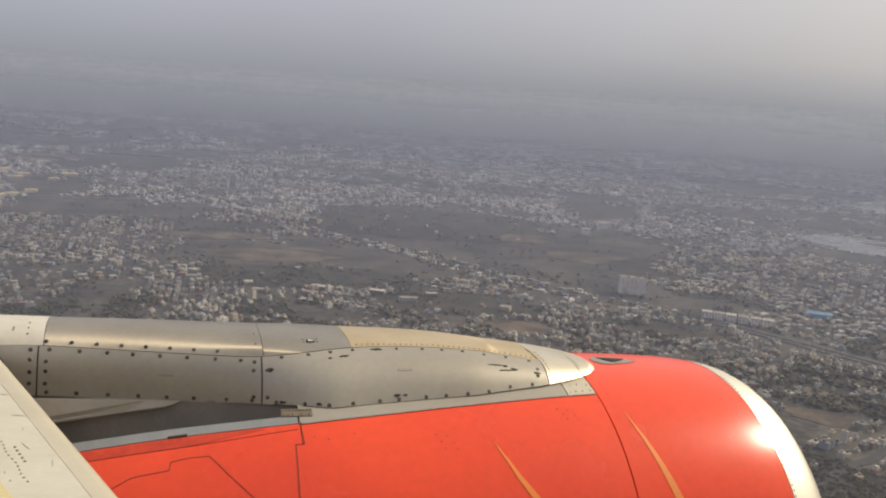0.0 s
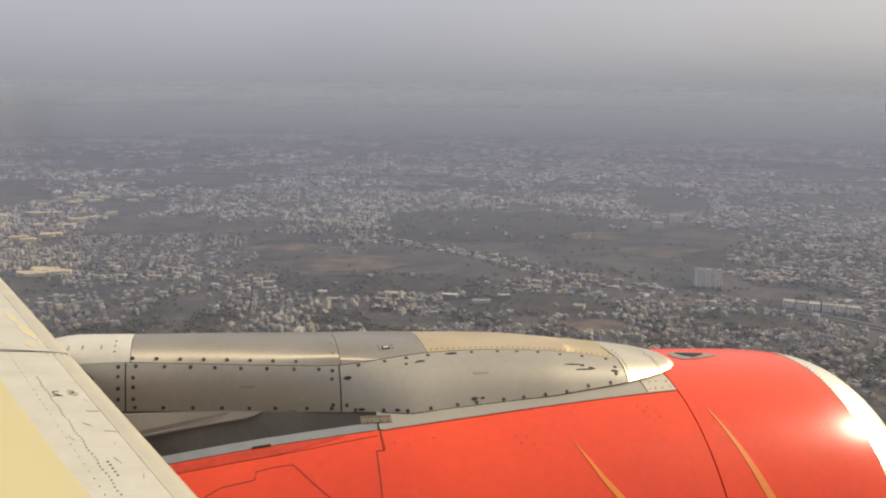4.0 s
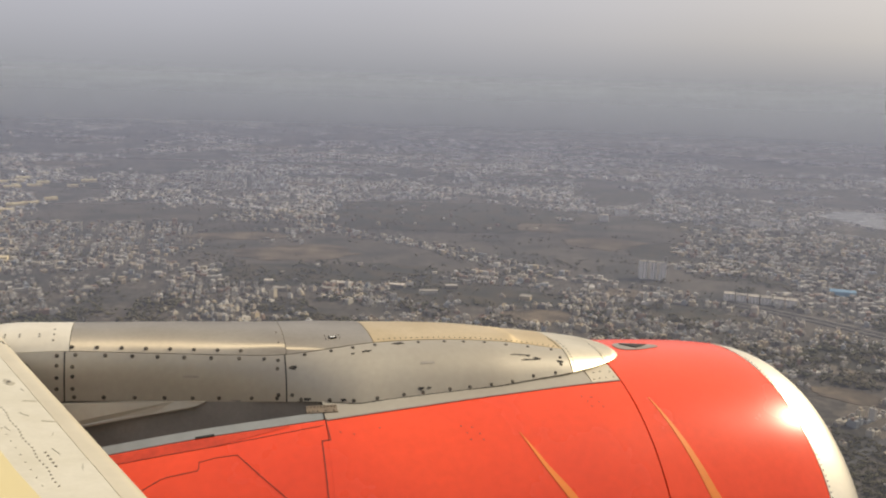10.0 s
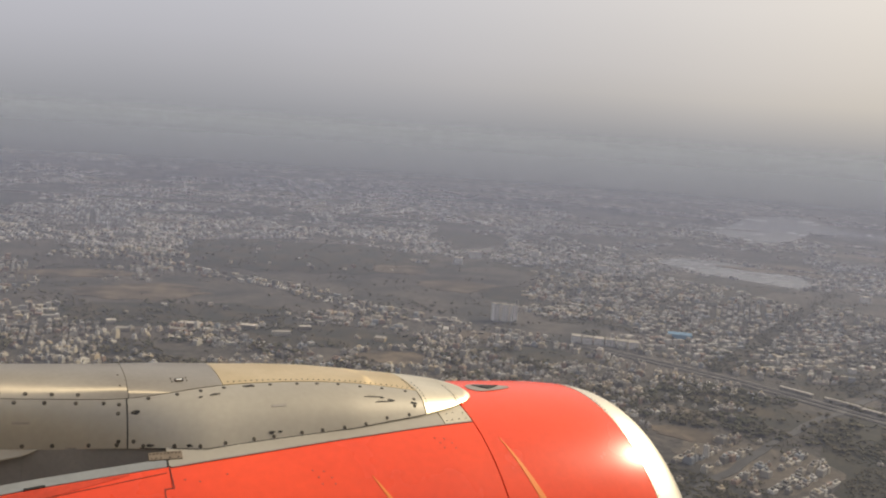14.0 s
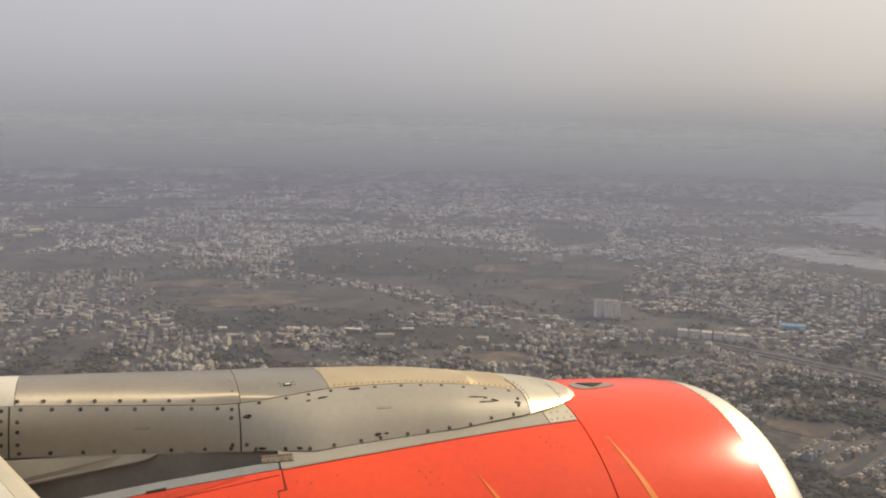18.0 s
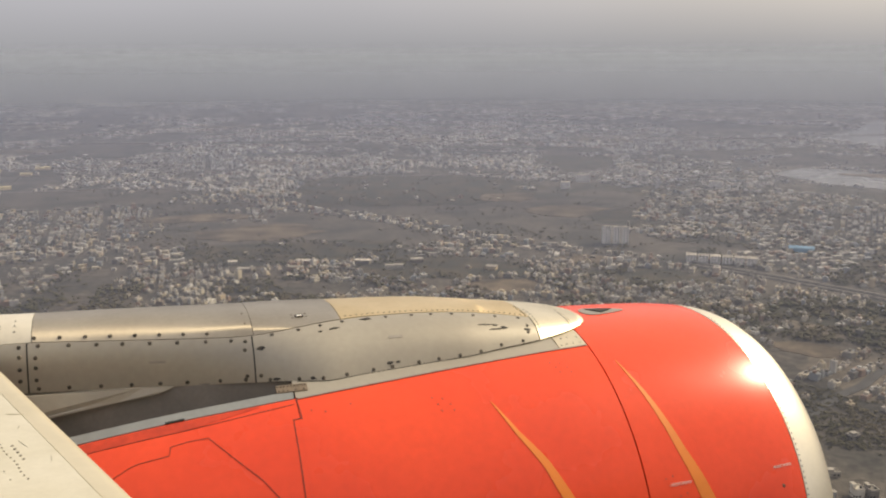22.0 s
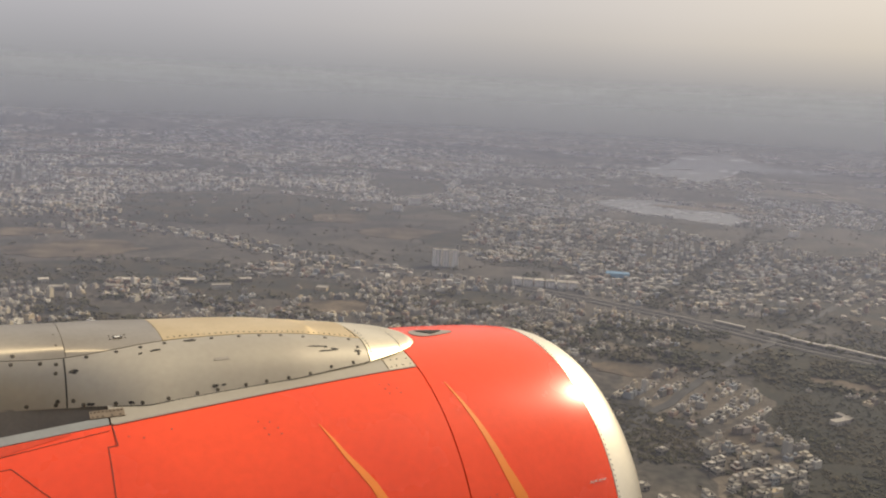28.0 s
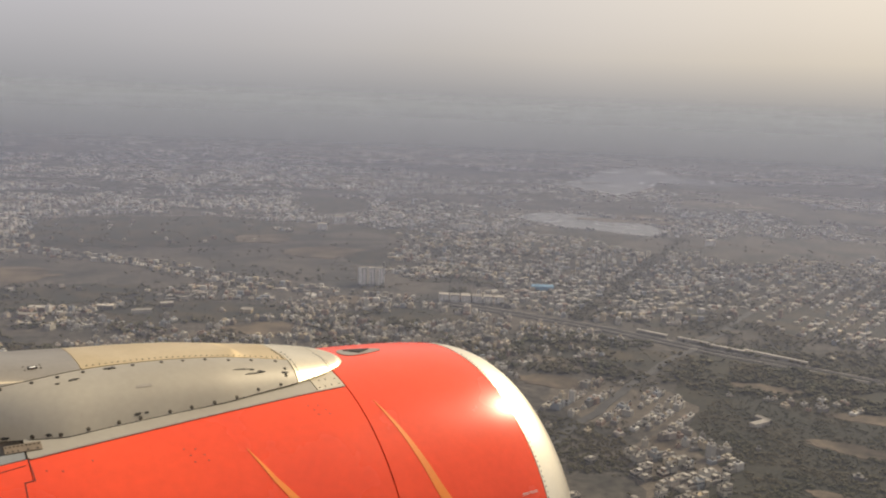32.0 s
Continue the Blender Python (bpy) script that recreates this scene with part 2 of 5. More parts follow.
def smooth_table(table, step=0.05):
    """The table made smooth by a running mean."""
    xs = np.arange(table[0][0], table[-1][0] + step, step)
    ys = np.array([lerp(table, x) for x in xs])
    pad = np.concatenate([np.full(2, ys[0]), ys, np.full(2, ys[-1])])
    pad[:2], pad[-2:] = 2 * ys[0] - ys[2:0:-1], 2 * ys[-1] - ys[-2:-4:-1]
    return list(zip(xs, np.convolve(pad, np.ones(5) / 5, "valid")))


# ---- the engine ----
CY, CZ = 4.30, -2.40
PROFILE = smooth_table([(-2.6, 0.93), (-2.0, 1.01), (-1.0, 1.115), (0.0, 1.17), (0.66, 1.182), (1.4, 1.185), (2.0, 1.178), (2.22, 1.172),
                        (2.6, 1.165), (2.9, 1.153), (3.05, 1.141), (3.14, 1.130), (3.2, 1.12)])
EDGE = [(-2.6, 43.0), (-0.23, 56.8), (0.19, 59.3), (0.67, 61.6), (1.25, 64.8), (1.94, 68.7), (2.23, 70.0)]


def cowl(x, deg, lift=0.0):
    """A point of the nacelle's skin: 0 degrees faces the cabin, 90 is the top."""
    r, a = lerp(PROFILE, x) + lift, radians(deg)
    return Vector((x, CY - r * math.cos(a), CZ + r * math.sin(a)))


engine = thing("jet_engine", AIR, "red-painted jet engine nacelle with polished metal inlet lip under the wing", "engine")


def cowl_panel(name, x0, x1, low, high, mat, label="", nx=24, na=60, lift=0.0):
    return part(name, shell(lambda x, v, h: cowl(x, low(x) + (high(x) - low(x)) * v, h + lift), span(x0, x1, nx), span(0, 1, na)), mat, engine, label, True)


inlet_cowl = cowl_panel("inlet_cowl", 2.226, 3.134, lambda x: -90, lambda x: 270, RED, "glossy red inlet cowl", 18, 160)
fan_cowl = cowl_panel("fan_cowl", 0.664, 2.218, lambda x: -60, lambda x: lerp(EDGE, x), RED, "glossy red fan cowl door")
reverser = cowl_panel("reverser_cowl", -2.6, 0.6618, lambda x: -60, lambda x: lerp(EDGE, x), RED, "glossy red thrust reverser cowl")
far_cowl = cowl_panel("outboard_cowl", -2.6, 2.218, lambda x: 180 - lerp(EDGE, x), lambda x: 240, RED, "glossy red outboard cowl door")
apron = cowl_panel("apron", 0.664, 2.05, lambda x: lerp(EDGE, x) + 0.25, lambda x: 179.75 - lerp(EDGE, x), SILVER_SIDE, "silver strip along the pylon foot", 20, 30)
apron_front = cowl_panel("apron_front", 2.056, 2.218, lambda x: lerp(EDGE, x) + 0.25, lambda x: 179.75 - lerp(EDGE, x), STRIP_PAINT, "yellowish riveted strip", 4, 30)
apron_back = cowl_panel("apron_edge", -2.6, 0.656, lambda x: lerp(EDGE, x) + 0.25, lambda x: lerp(EDGE, x) + 2.5, SEAL_GREY, "grey seal strip on the cowl edge", 20, 4)
part("inner_barrel", shell(lambda x, v, h: cowl(x, v, -0.014 + h), span(0.66, 3.13, 16), span(-90, 270, 96)), SEAM, engine, "", True)
part("aft_barrel", shell(lambda x, v, h: cowl(x, -90 + v * (90 + lerp(EDGE, x)), -0.014 + h), span(-2.6, 0.655, 16), span(0, 1, 40)), SEAM, engine, "", True)

bm = bmesh.new()  # the lip, turned about the engine's axis
lip_line = [(3.138, 1.130), (3.18, 1.124), (3.23, 1.113), (3.28, 1.098), (3.33, 1.076), (3.37, 1.049), (3.40, 1.012), (3.413, 0.97), (3.40, 0.93), (3.36, 0.90), (3.27, 0.875), (3.07, 0.86),
            (2.5, 0.87), (2.3, 0.0)]
rings = []
for x, r in lip_line:
    rings.append([bm.verts.new((x, CY - r * math.cos(a), CZ + r * math.sin(a))) for a in np.linspace(0, 2 * math.pi, 160, endpoint=False)])
for a, b in zip(rings, rings[1:]):
    for k in range(160):
        bm.faces.new((a[k], a[k - 1], b[k - 1], b[k]))
bmesh.ops.recalc_face_normals(bm, faces=bm.faces)
lip = part("inlet_lip", bm, LIP, engine, "polished bare-metal inlet lip", True)


def strip(points, widths, lift=0.003, at=None):
    """A thin raised band along points (x, degrees) of the nacelle, with its width at each."""
    at = at or cowl
    bm = bmesh.new()
    pts = [at(x, d, lift) for x, d in points]
    left, right = [], []
    for k, (x, d) in enumerate(points):
        way = (pts[min(k + 1, len(pts) - 1)] - pts[max(k - 1, 0)]).normalized()
        up = (at(x, d, 0.1) - at(x, d, 0)).normalized()
        side = way.cross(up).normalized() * widths[k] / 2
        left.append((bm.verts.new(pts[k] + side), bm.verts.new(pts[k] + side - up * (lift + 0.004))))
        right.append((bm.verts.new(pts[k] - side), bm.verts.new(pts[k] - side - up * (lift + 0.004))))
    for k in range(len(pts) - 1):
        bm.faces.new((left[k][0], left[k + 1][0], right[k + 1][0], right[k][0]))
        bm.faces.new((left[k][1], left[k + 1][1], left[k + 1][0], left[k][0]))
        bm.faces.new((right[k][0], right[k + 1][0], right[k + 1][1], right[k][1]))
    bmesh.ops.recalc_face_normals(bm, faces=bm.faces)
    return bm


def along(points, n):
    """n + 1 points evenly along a line of (x, degrees)."""
    out = []
    for k in range(n + 1):
        s = k / n * (len(points) - 1)
        i = min(int(s), len(points) - 2)
        f = s - i
        out.append(tuple(a + (b - a) * f for a, b in zip(points[i], points[i + 1])))
    return out


for nm, line, wide in (("stripe", [(1.555, 54.8), (1.64, 46), (1.735, 38.5), (1.81, 30), (1.88, 20), (1.94, 8), (1.99, -10)], 0.060),
                       ("stripe", [(2.315, 63.3), (2.39, 50), (2.46, 37), (2.51, 30), (2.56, 22), (2.61, 10), (2.65, -10)], 0.072)):
    pts = along(line, 36)
    part(nm, strip(pts, [0.002 + wide * min(1, (k / 22) ** 0.8) for k in range(37)], 0.002), ORANGE, engine, "thin tapering orange stripe")
# third line draws a shade ripple as a thin dark strip; the others are joints
for line in ([(0.115, 53.3), (0.11, 51.3), (-0.03, 50.3), (-0.13, 47.5), (-0.2, 44), (-0.22, 40)], [(0.27, 54.2), (0.36, 49), (0.47, 43.3), (0.56, 37), (0.62, 30)],
             [(-0.35, 53.6), (0.2, 56.8), (0.65, 60.1)], [(0.115, 53.2), (0.19, 54.0), (0.27, 54.2)]):
    part("panel_seam", strip(along(line, 24), [0.0024] * 25, 0.0015), RED_SEAM, engine)
# mottled darker red along the upper edge of the reverser cowl
cowl_panel("soot_stain", -1.8, 0.5, lambda x: lerp([(-1.8, 44.4), (-0.35, 53.6), (0.2, 56.8), (0.5, 60.3)], x), lambda x: lerp(EDGE, x) - 0.15, DARKER_RED, "darker streak on the red paint", 20, 4, 0.0016)
part("notch_seam", strip(along([(0.668, 56.2), (0.634, 56.0)], 4), [0.004] * 5, 0.0015), RED_SEAM, engine)
part("panel_seam", strip(along([(0.634, 56.2), (0.632, 40), (0.64, 10), (0.645, -20)], 24), [0.0036] * 25, 0.0015), RED_SEAM, engine)
part("filler_strip", strip(along([(0.663, 55.9), (0.663, 20), (0.663, -20)], 30), [0.007] * 31, 0.0006), RED, engine, "red filler along the cowl joint")
part("hinge_slot", strip(along([(0.10, 59.1), (0.18, 59.55)], 6), [0.010] * 7, 0.004), SEAM, engine)
part("notch_seam", strip(along([(0.664, 61.5), (0.672, 56.0)], 6), [0.004] * 7, 0.002), RED_SEAM, engine)
part("bead", strip(along([(0.67, 61.5), (1.25, 64.65), (1.94, 68.55), (2.215, 69.9)], 30), [0.007] * 31, 0.005), GREY_PATCH, engine, "pale sealant bead")

# flush air scoop on the crown
def scoop_outline(x, d, n=28):
    return [(x + 0.14 * math.cos(a) + 0.015 * math.cos(2 * a), d + 4.2 * math.sin(a) * (0.75 - 0.25 * math.cos(a))) for a in np.linspace(0, 2 * math.pi, n, endpoint=False)]


def patch(outline, lift, depth=0.006):
    bm = bmesh.new()
    up = [bm.verts.new(cowl(x, d, lift)) for x, d in outline]
    down = [bm.verts.new(cowl(x, d, lift - depth)) for x, d in outline]
    bm.faces.new(up)
    for k in range(len(up)):
        bm.faces.new((up[k - 1], up[k], down[k], down[k - 1]))
    bmesh.ops.recalc_face_normals(bm, faces=bm.faces)
    return bm


scoop = part("air_scoop", patch(scoop_outline(2.51, 89.5), 0.004), GREY_PATCH, engine, "bare grey flush air scoop")
part("scoop_mouth", patch([(2.44, 91.6), (2.475, 89.2), (2.505, 87.6), (2.54, 88.6), (2.60, 90.6), (2.52, 91.3)], 0.008), SEAM, scoop)


def stud(r=0.0095, h=0.003, n=10):
    bm = bmesh.new()
    bmesh.ops.create_cone(bm, cap_ends=True, segments=n, radius1=r, radius2=r * 0.72, depth=h)
    me = bpy.data.meshes.new("fastener")
    bm.to_mesh(me)
    bm.free()
    me.materials.append(FASTENER)
    return me


STUD, RIVET = stud(), stud(0.0042, 0.002, 8)
RED_SCREW = stud(0.0042, 0.002, 8)
RED_SCREW.materials.clear()
RED_SCREW.materials.append(PAINTED_SCREW)
SKIN_SCREW = stud(0.0045, 0.002, 8)
SKIN_SCREW.materials.clear()
SKIN_SCREW.materials.append(WING_SCREW)
ROW_SCREW = stud(0.0034, 0.0015, 7)
ROW_SCREW.materials.clear()
ROW_SCREW.materials.append(WING_SCREW)
TINY_SCREW = stud(0.0022, 0.0015, 6)
TINY_SCREW.materials.clear()
TINY_SCREW.materials.append(WING_SCREW)


def put_stud(mesh, name, place, normal, parent):
    ob = new(name, mesh)
    ob.parent = parent
    ob.matrix_basis = Matrix.Translation(place) @ Vector(normal).to_track_quat("Z", "Y").to_matrix().to_4x4()
    return ob


def on_cowl(mesh, name, x, d, parent, lift=0.0015):
    p = cowl(x, d, lift)
    return put_stud(mesh, name, p, cowl(x, d, 0.1) - p, parent)


for k in range(64):
    on_cowl(RIVET, "rivet", 3.149, -8 + k * 1.42, engine, 0.003)
for x, d in ((0.72, 58), (0.78, 57.2), (0.9, 58.5), (1.28, 57.5), (1.33, 57.0), (1.30, 55.6), (1.36, 55.2), (1.31, 53.8), (1.37, 53.6), (1.95, 64.5), (2.0, 64.1), (1.97, 62.8),
             (2.03, 62.5), (1.98, 61.2), (2.04, 60.9), (2.075, 70.6), (2.11, 71.0), (2.15, 71.2), (2.10, 73.6), (2.14, 74.0), (2.195, 71.4), (2.195, 73.8), (2.33, 31.0), (2.37, 31.4), (2.39, 26.8), (2.43, 27.2)):
    on_cowl(RED_SCREW if d < 66 else RIVET, "flush_screw", x, d, engine)


def stencil(words, x, d, height):
    cu = bpy.data.curves.new("stencil", "FONT")
    cu.body, cu.size, cu.extrude, cu.align_x = words, height, 0.0006, "CENTER"
    tmp = bpy.data.objects.new("stencil", cu)
    scene.collection.objects.link(tmp)
    me = bpy.data.meshes.new_from_object(tmp.evaluated_get(bpy.context.evaluated_depsgraph_get()))
    bpy.data.objects.remove(tmp)
    me.materials.clear()
    me.materials.append(WHITE_MARK)
    ob = new("stencil", me)
    ob.parent = engine
    p = cowl(x, d, 0.003)
    n = (cowl(x, d, 0.1) - p).normalized()
    xx = (cowl(x + 0.02, d, 0.003) - cowl(x - 0.02, d, 0.003)).normalized()
    yy = n.cross(xx)
    ob.matrix_basis = Matrix((xx, yy, n)).transposed().to_4x4()
    ob.matrix_basis.translation = p
    return tagged(ob, "small white stencilled words")


stencil("HOIST POINT", 2.405, 29.2, 0.019)
stencil("HOIST POINT", 3.02, 29.5, 0.019)
on_cowl(STUD, "hoist_plug", 3.0, 25.0, engine)

# ---- the pylon ----
pylon = thing("engine_pylon", AIR, "silver engine pylon fairing with worn riveted panels and dark scuffs", "pylon")
CROWN = smooth_table([(-2.6, -1.312), (-1.0, -1.152), (-0.82, -1.032), (-0.74, -1.02), (-0.405, -1.03), (-0.05, -1.036), (0.22, -1.046), (0.53, -1.063), (0.79, -1.074), (0.96, -1.082), (1.18, -1.086), (1.395, -1.095), (1.55, -1.109), (1.71, -1.13), (1.88, -1.151), (2.01, -1.1667), (2.21, -1.1957), (2.3, -1.212), (2.36, -1.228), (2.4, -1.244)])
TOP_W = smooth_table([(-2.6, 0.22), (0.45, 0.22), (0.6, 0.20), (0.75, 0.165), (0.9, 0.135), (1.2, 0.105), (1.6, 0.095), (1.96, 0.095), (2.16, 0.08), (2.28, 0.06), (2.40, 0.02)], 0.03)
TOP_Z = smooth_table([(-2.6, -1.34), (-1.0, -1.17), (-0.82, -1.10), (-0.45, -1.094), (-0.25, -1.107), (-0.05, -1.12), (0.21, -1.136), (0.48, -1.151), (0.62, -1.147), (0.76, -1.139), (0.93, -1.127),
                      (1.06, -1.124), (1.21, -1.126), (1.37, -1.129), (1.52, -1.139), (1.68, -1.152), (1.84, -1.175), (2.02, -1.207), (2.2, -1.232), (2.40, -1.25)], 0.03)
LOW_W = [(-2.6, 0.22), (-0.43, 0.235), (-0.2, 0.245), (0, 0.262), (0.15, 0.285), (0.3, 0.32), (0.42, 0.36), (0.53, 0.405), (0.62, 0.442), (0.7, 0.467), (0.83, 0.485), (0.98, 0.466), (1.12, 0.454), (1.56, 0.417), (1.71, 0.389), (1.94, 0.349), (2.1, 0.305), (2.20, 0.262), (2.28, 0.21), (2.33, 0.155), (2.365, 0.10),
         (2.385, 0.05), (2.392, 0.012)]
LOW_Z = [(-2.6, -1.3048), (-0.43, -1.3216), (-0.2, -1.3319), (0, -1.338), (0.15, -1.3391), (0.3, -1.3355), (0.42, -1.3285), (0.53, -1.3207), (0.62, -1.3161), (0.7, -1.3146), (0.83, -1.321), (1.12, -1.308), (1.56, -1.291), (1.71, -1.281), (1.94, -1.268), (2.2, -1.246), (2.33, -1.240), (2.40, -1.246)]


def section(x, u, lift=0.0):
    """The pylon's near side: u from 0 at its lower edge round the shoulder to 1 at the top."""
    w, z0, z1 = lerp(LOW_W, x), lerp(LOW_Z, x), lerp(CROWN, x)
    ease = max(0.0, min(1.0, (x + 0.1) / 0.95))
    ease = ease * ease * (3 - 2 * ease)
    ys, zs = (w, (0.98 - 0.12 * ease) * w, 0.70 * w, 0.0), (z0, z0 + (0.72 - 0.12 * ease) * (z1 - z0), z1, z1)
    k = ((1 - u) ** 3, 3 * u * (1 - u) ** 2, 3 * u * u * (1 - u), u ** 3)
    d = ((1 - u) ** 2, 2 * u * (1 - u), u * u)
    y, z = sum(a * c for a, c in zip(ys, k)), sum(a * c for a, c in zip(zs, k))
    dy, dz = (sum((q[i + 1] - q[i]) * d[i] for i in range(3)) for q in (ys, zs))
    n = math.hypot(dy, dz) or 1.0
    return Vector((x, CY - y - lift * dz / n, z - lift * dy / n))


def seam_at(p):
    """Where the line of sight from the window through p meets the pylon: (x, u)."""
    x, u = p.x, 0.5
    for _ in range(5):
        lo, hi = 0.0, 1.0
        for _ in range(24):
            u = (lo + hi) / 2
            q = section(x, u)
            lo, hi = (u, hi) if q.z / q.y < p.z / p.y else (lo, u)
        x = p.x / p.y * section(x, u).y
    return x, u


SEAM_LINE = sorted(seam_at(Vector((x, CY - lerp(TOP_W, x), lerp(TOP_Z, x)))) for x in span(-2.6, 2.02, 110))
SEAM_LINE = [(x, max(0.25, min(0.92, u))) for x, u in SEAM_LINE]


def crown(x, v, lift=0.0):
    """The rounded back of the pylon: v from 0 at the near seam over 1 at the top to 2 at the far seam."""
    u = lerp(SEAM_LINE, x)
    p = section(x, u + (1 - u) * (v if v <= 1 else 2 - v), lift)
    return p if v <= 1 else Vector((x, 2 * CY - p.y, p.z))


def flank(x, v, lift=0.0):
    """The near side of the pylon, from its lower edge (0) to the seam under the crown (1)."""
    return section(x, v * lerp(SEAM_LINE, x), lift)


def far_flank(x, v, lift=0.0):
    p = flank(x, v, lift)
    return Vector((x, 2 * CY - p.y, p.z))


def tip(x, v, lift=0.0):
    """The rounded nose of the pylon."""
    p = section(x, v if v <= 1 else 2 - v, lift)
    return p if v <= 1 else Vector((x, 2 * CY - p.y, p.z))


for nm, x0, x1, mat, label in (("crown_panel", -2.6, -0.4315, PALE_PAINT, "pale painted crown panel"), ("crown_panel", -0.4285, 0.5185, SILVER, "shiny silver crown panel"),
                               ("crown_panel", 0.5215, 0.9485, SILVER, "shiny silver crown panel"), ("crown_panel", 0.9515, 1.9785, CREAM_METAL, "yellowish crown panel"),
                               ("tip_band", 1.9815, 2.2185, BRIGHT, "bare-metal tip band with its sun highlight put into a lighter colour"), ("tip_cap", 2.2215, 2.392, BRIGHT, "rounded silver tip cap")):
    part(nm, shell(tip if "tip" in nm else crown, span(x0, x1, max(14 if 'cap' in nm else 4, int((x1 - x0) / 0.05))), span(0, 2, 28), 0.008), mat, pylon, label, True)
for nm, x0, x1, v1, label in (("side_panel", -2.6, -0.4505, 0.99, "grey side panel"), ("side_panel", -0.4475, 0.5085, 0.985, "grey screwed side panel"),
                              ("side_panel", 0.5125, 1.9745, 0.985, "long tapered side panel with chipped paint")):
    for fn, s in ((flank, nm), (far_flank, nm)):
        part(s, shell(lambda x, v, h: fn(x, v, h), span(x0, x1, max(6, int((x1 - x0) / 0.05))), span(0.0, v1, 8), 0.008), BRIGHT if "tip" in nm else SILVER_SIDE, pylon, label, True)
part("core", shell(lambda x, v, h: crown(x, v, -0.012), span(-2.6, 1.97, 60), span(0, 2, 20), 0.004), SEAM, pylon)
part("flank_core", shell(lambda x, v, h: flank(x, v, -0.012), span(-2.6, 1.97, 60), span(0.1, 1, 8), 0.004), SEAM, pylon)
bm = bmesh.new()
bmesh.ops.create_cube(bm, size=1.0, matrix=Matrix.Translation((0.4, CY, -1.38)) @ Matrix.Diagonal((1.9, 0.22, 0.44, 1)))
part("mount_beam", bm, DARK_SKIN, pylon, "dark structural beam inside the fairing")
# the set-back wall between the side panels and the cowl
def recess(x, v, lift=0.0):
    top = Vector((x, CY - lerp(LOW_W, x) + 0.008, lerp(LOW_Z, x) + 0.004))
    foot = Vector((x, CY - lerp(LOW_W, x) - 0.02, CZ + 0.8))
    return top.lerp(foot, v) + Vector((0, -lift, 0))


part("lower_skin", shell(recess, span(-2.6, 1.0, 12), span(0, 1, 4), 0.01), SHADE_SKIN, pylon, "pylon wall with recess shade put into its grey")
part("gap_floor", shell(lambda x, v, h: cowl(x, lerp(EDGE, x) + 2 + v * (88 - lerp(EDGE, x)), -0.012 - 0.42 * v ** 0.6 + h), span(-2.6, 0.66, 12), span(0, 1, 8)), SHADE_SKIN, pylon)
bm = bmesh.new()
fair = [(-2.2, 0.004), (0.02, 0.004), (0.155, 0.002), (0.125, -0.012), (0.09, -0.024), (0.02, -0.038), (-0.08, -0.052), (-0.42, -0.115), (-2.2, -0.37)]
for off in (-0.008, 0.012):
    bm.faces.new([bm.verts.new((x, CY - lerp(LOW_W, x) + off + dz * 0.4, lerp(LOW_Z, x) + dz)) for x, dz in fair])
bm.verts.ensure_lookup_table()
for k in range(len(fair)):
    q = (k + 1) % len(fair)
    bm.faces.new((bm.verts[k], bm.verts[q], bm.verts[q + len(fair)], bm.verts[k + len(fair)]))
bmesh.ops.recalc_face_normals(bm, faces=bm.faces)
part("lower_fairing", bm, SILVER_SIDE, pylon, "pale tongue-shaped lower fairing")
part("splice_plate", shell(lambda x, v, h: cowl(x, 63.7 + 2.2 * v, 0.004 + h), span(0.585, 0.725, 6), span(0, 1, 3)), BROWN_PLATE, pylon, "brownish riveted splice plate")
for k in range(9):
    on_cowl(RIVET, "rivet", 0.592 + k * 0.0155, 65.4, pylon, 0.006)
for x in (0.596, 0.615, 0.635, 0.672, 0.708):
    on_cowl(RIVET, "rivet", x, 64.1, pylon, 0.006)


def on_flank(x, v, mesh=None, fn=None, lift=0.0015):
    fn = fn or flank
    p, dx, dv = fn(x, v, lift), fn(x + 0.01, v, lift) - fn(x - 0.01, v, lift), fn(x, v + 0.01, lift) - fn(x, v - 0.01, lift)
    n = dx.cross(dv)
    if n.y > 0:
        n = -n
    return put_stud(mesh or STUD, "fastener", p, n, pylon)


rng = random.Random(7)
for k in range(8):
    on_flank(-0.40 + k * 0.118 + rng.uniform(-.01, .01), 0.90)
    on_flank(-0.40 + k * 0.125 + rng.uniform(-.012, .012), 0.06)
    on_flank(-0.42 + k * 0.105, 0.10, fn=crown, lift=0.002)
for k in range(12):
    x = 0.60 + k * 0.118 + rng.uniform(-.012, .012)
    on_flank(x, 0.94 if k < 9 else 0.9)
    on_flank(x - 0.03, 0.045 if k < 10 else 0.09)
for x, v in ((0.475, 0.66), (0.475, 0.12), (0.54, 0.67), (0.535, 0.12), (-0.48, 0.65), (-0.48, 0.4), (-0.48, 0.2), (-0.415, 0.62), (-0.415, 0.42), (-0.415, 0.2), (1.93, 0.6), (1.92, 0.35),
             (-0.48, 0.88), (0.48, 0.86)):
    on_flank(x, v)
for k in range(34):
    on_flank(0.98 + k * 0.029, 0.13, RIVET, crown, 0.002)
for k in range(10):
    on_flank(1.965, 0.1 + k * 0.085, RIVET, crown, 0.002)
    on_flank(2.0, 0.15 + k * 0.08, RIVET, tip, 0.002)
    on_flank(2.2, 0.1 + k * 0.085, RIVET, tip, 0.002)
for x, v in ((-0.7, .5), (-0.64, .5), (-0.56, .5), (-0.5, .5), (-0.7, .42), (-0.64, .42), (-0.56, .42), (-0.5, .7), (-0.5, .3), (0.49, .35), (0.49, .7), (0.72, .52), (0.79, .52), (0.72, .38), (0.79, .38)):
    on_flank(x, v, RIVET, crown, 0.002)


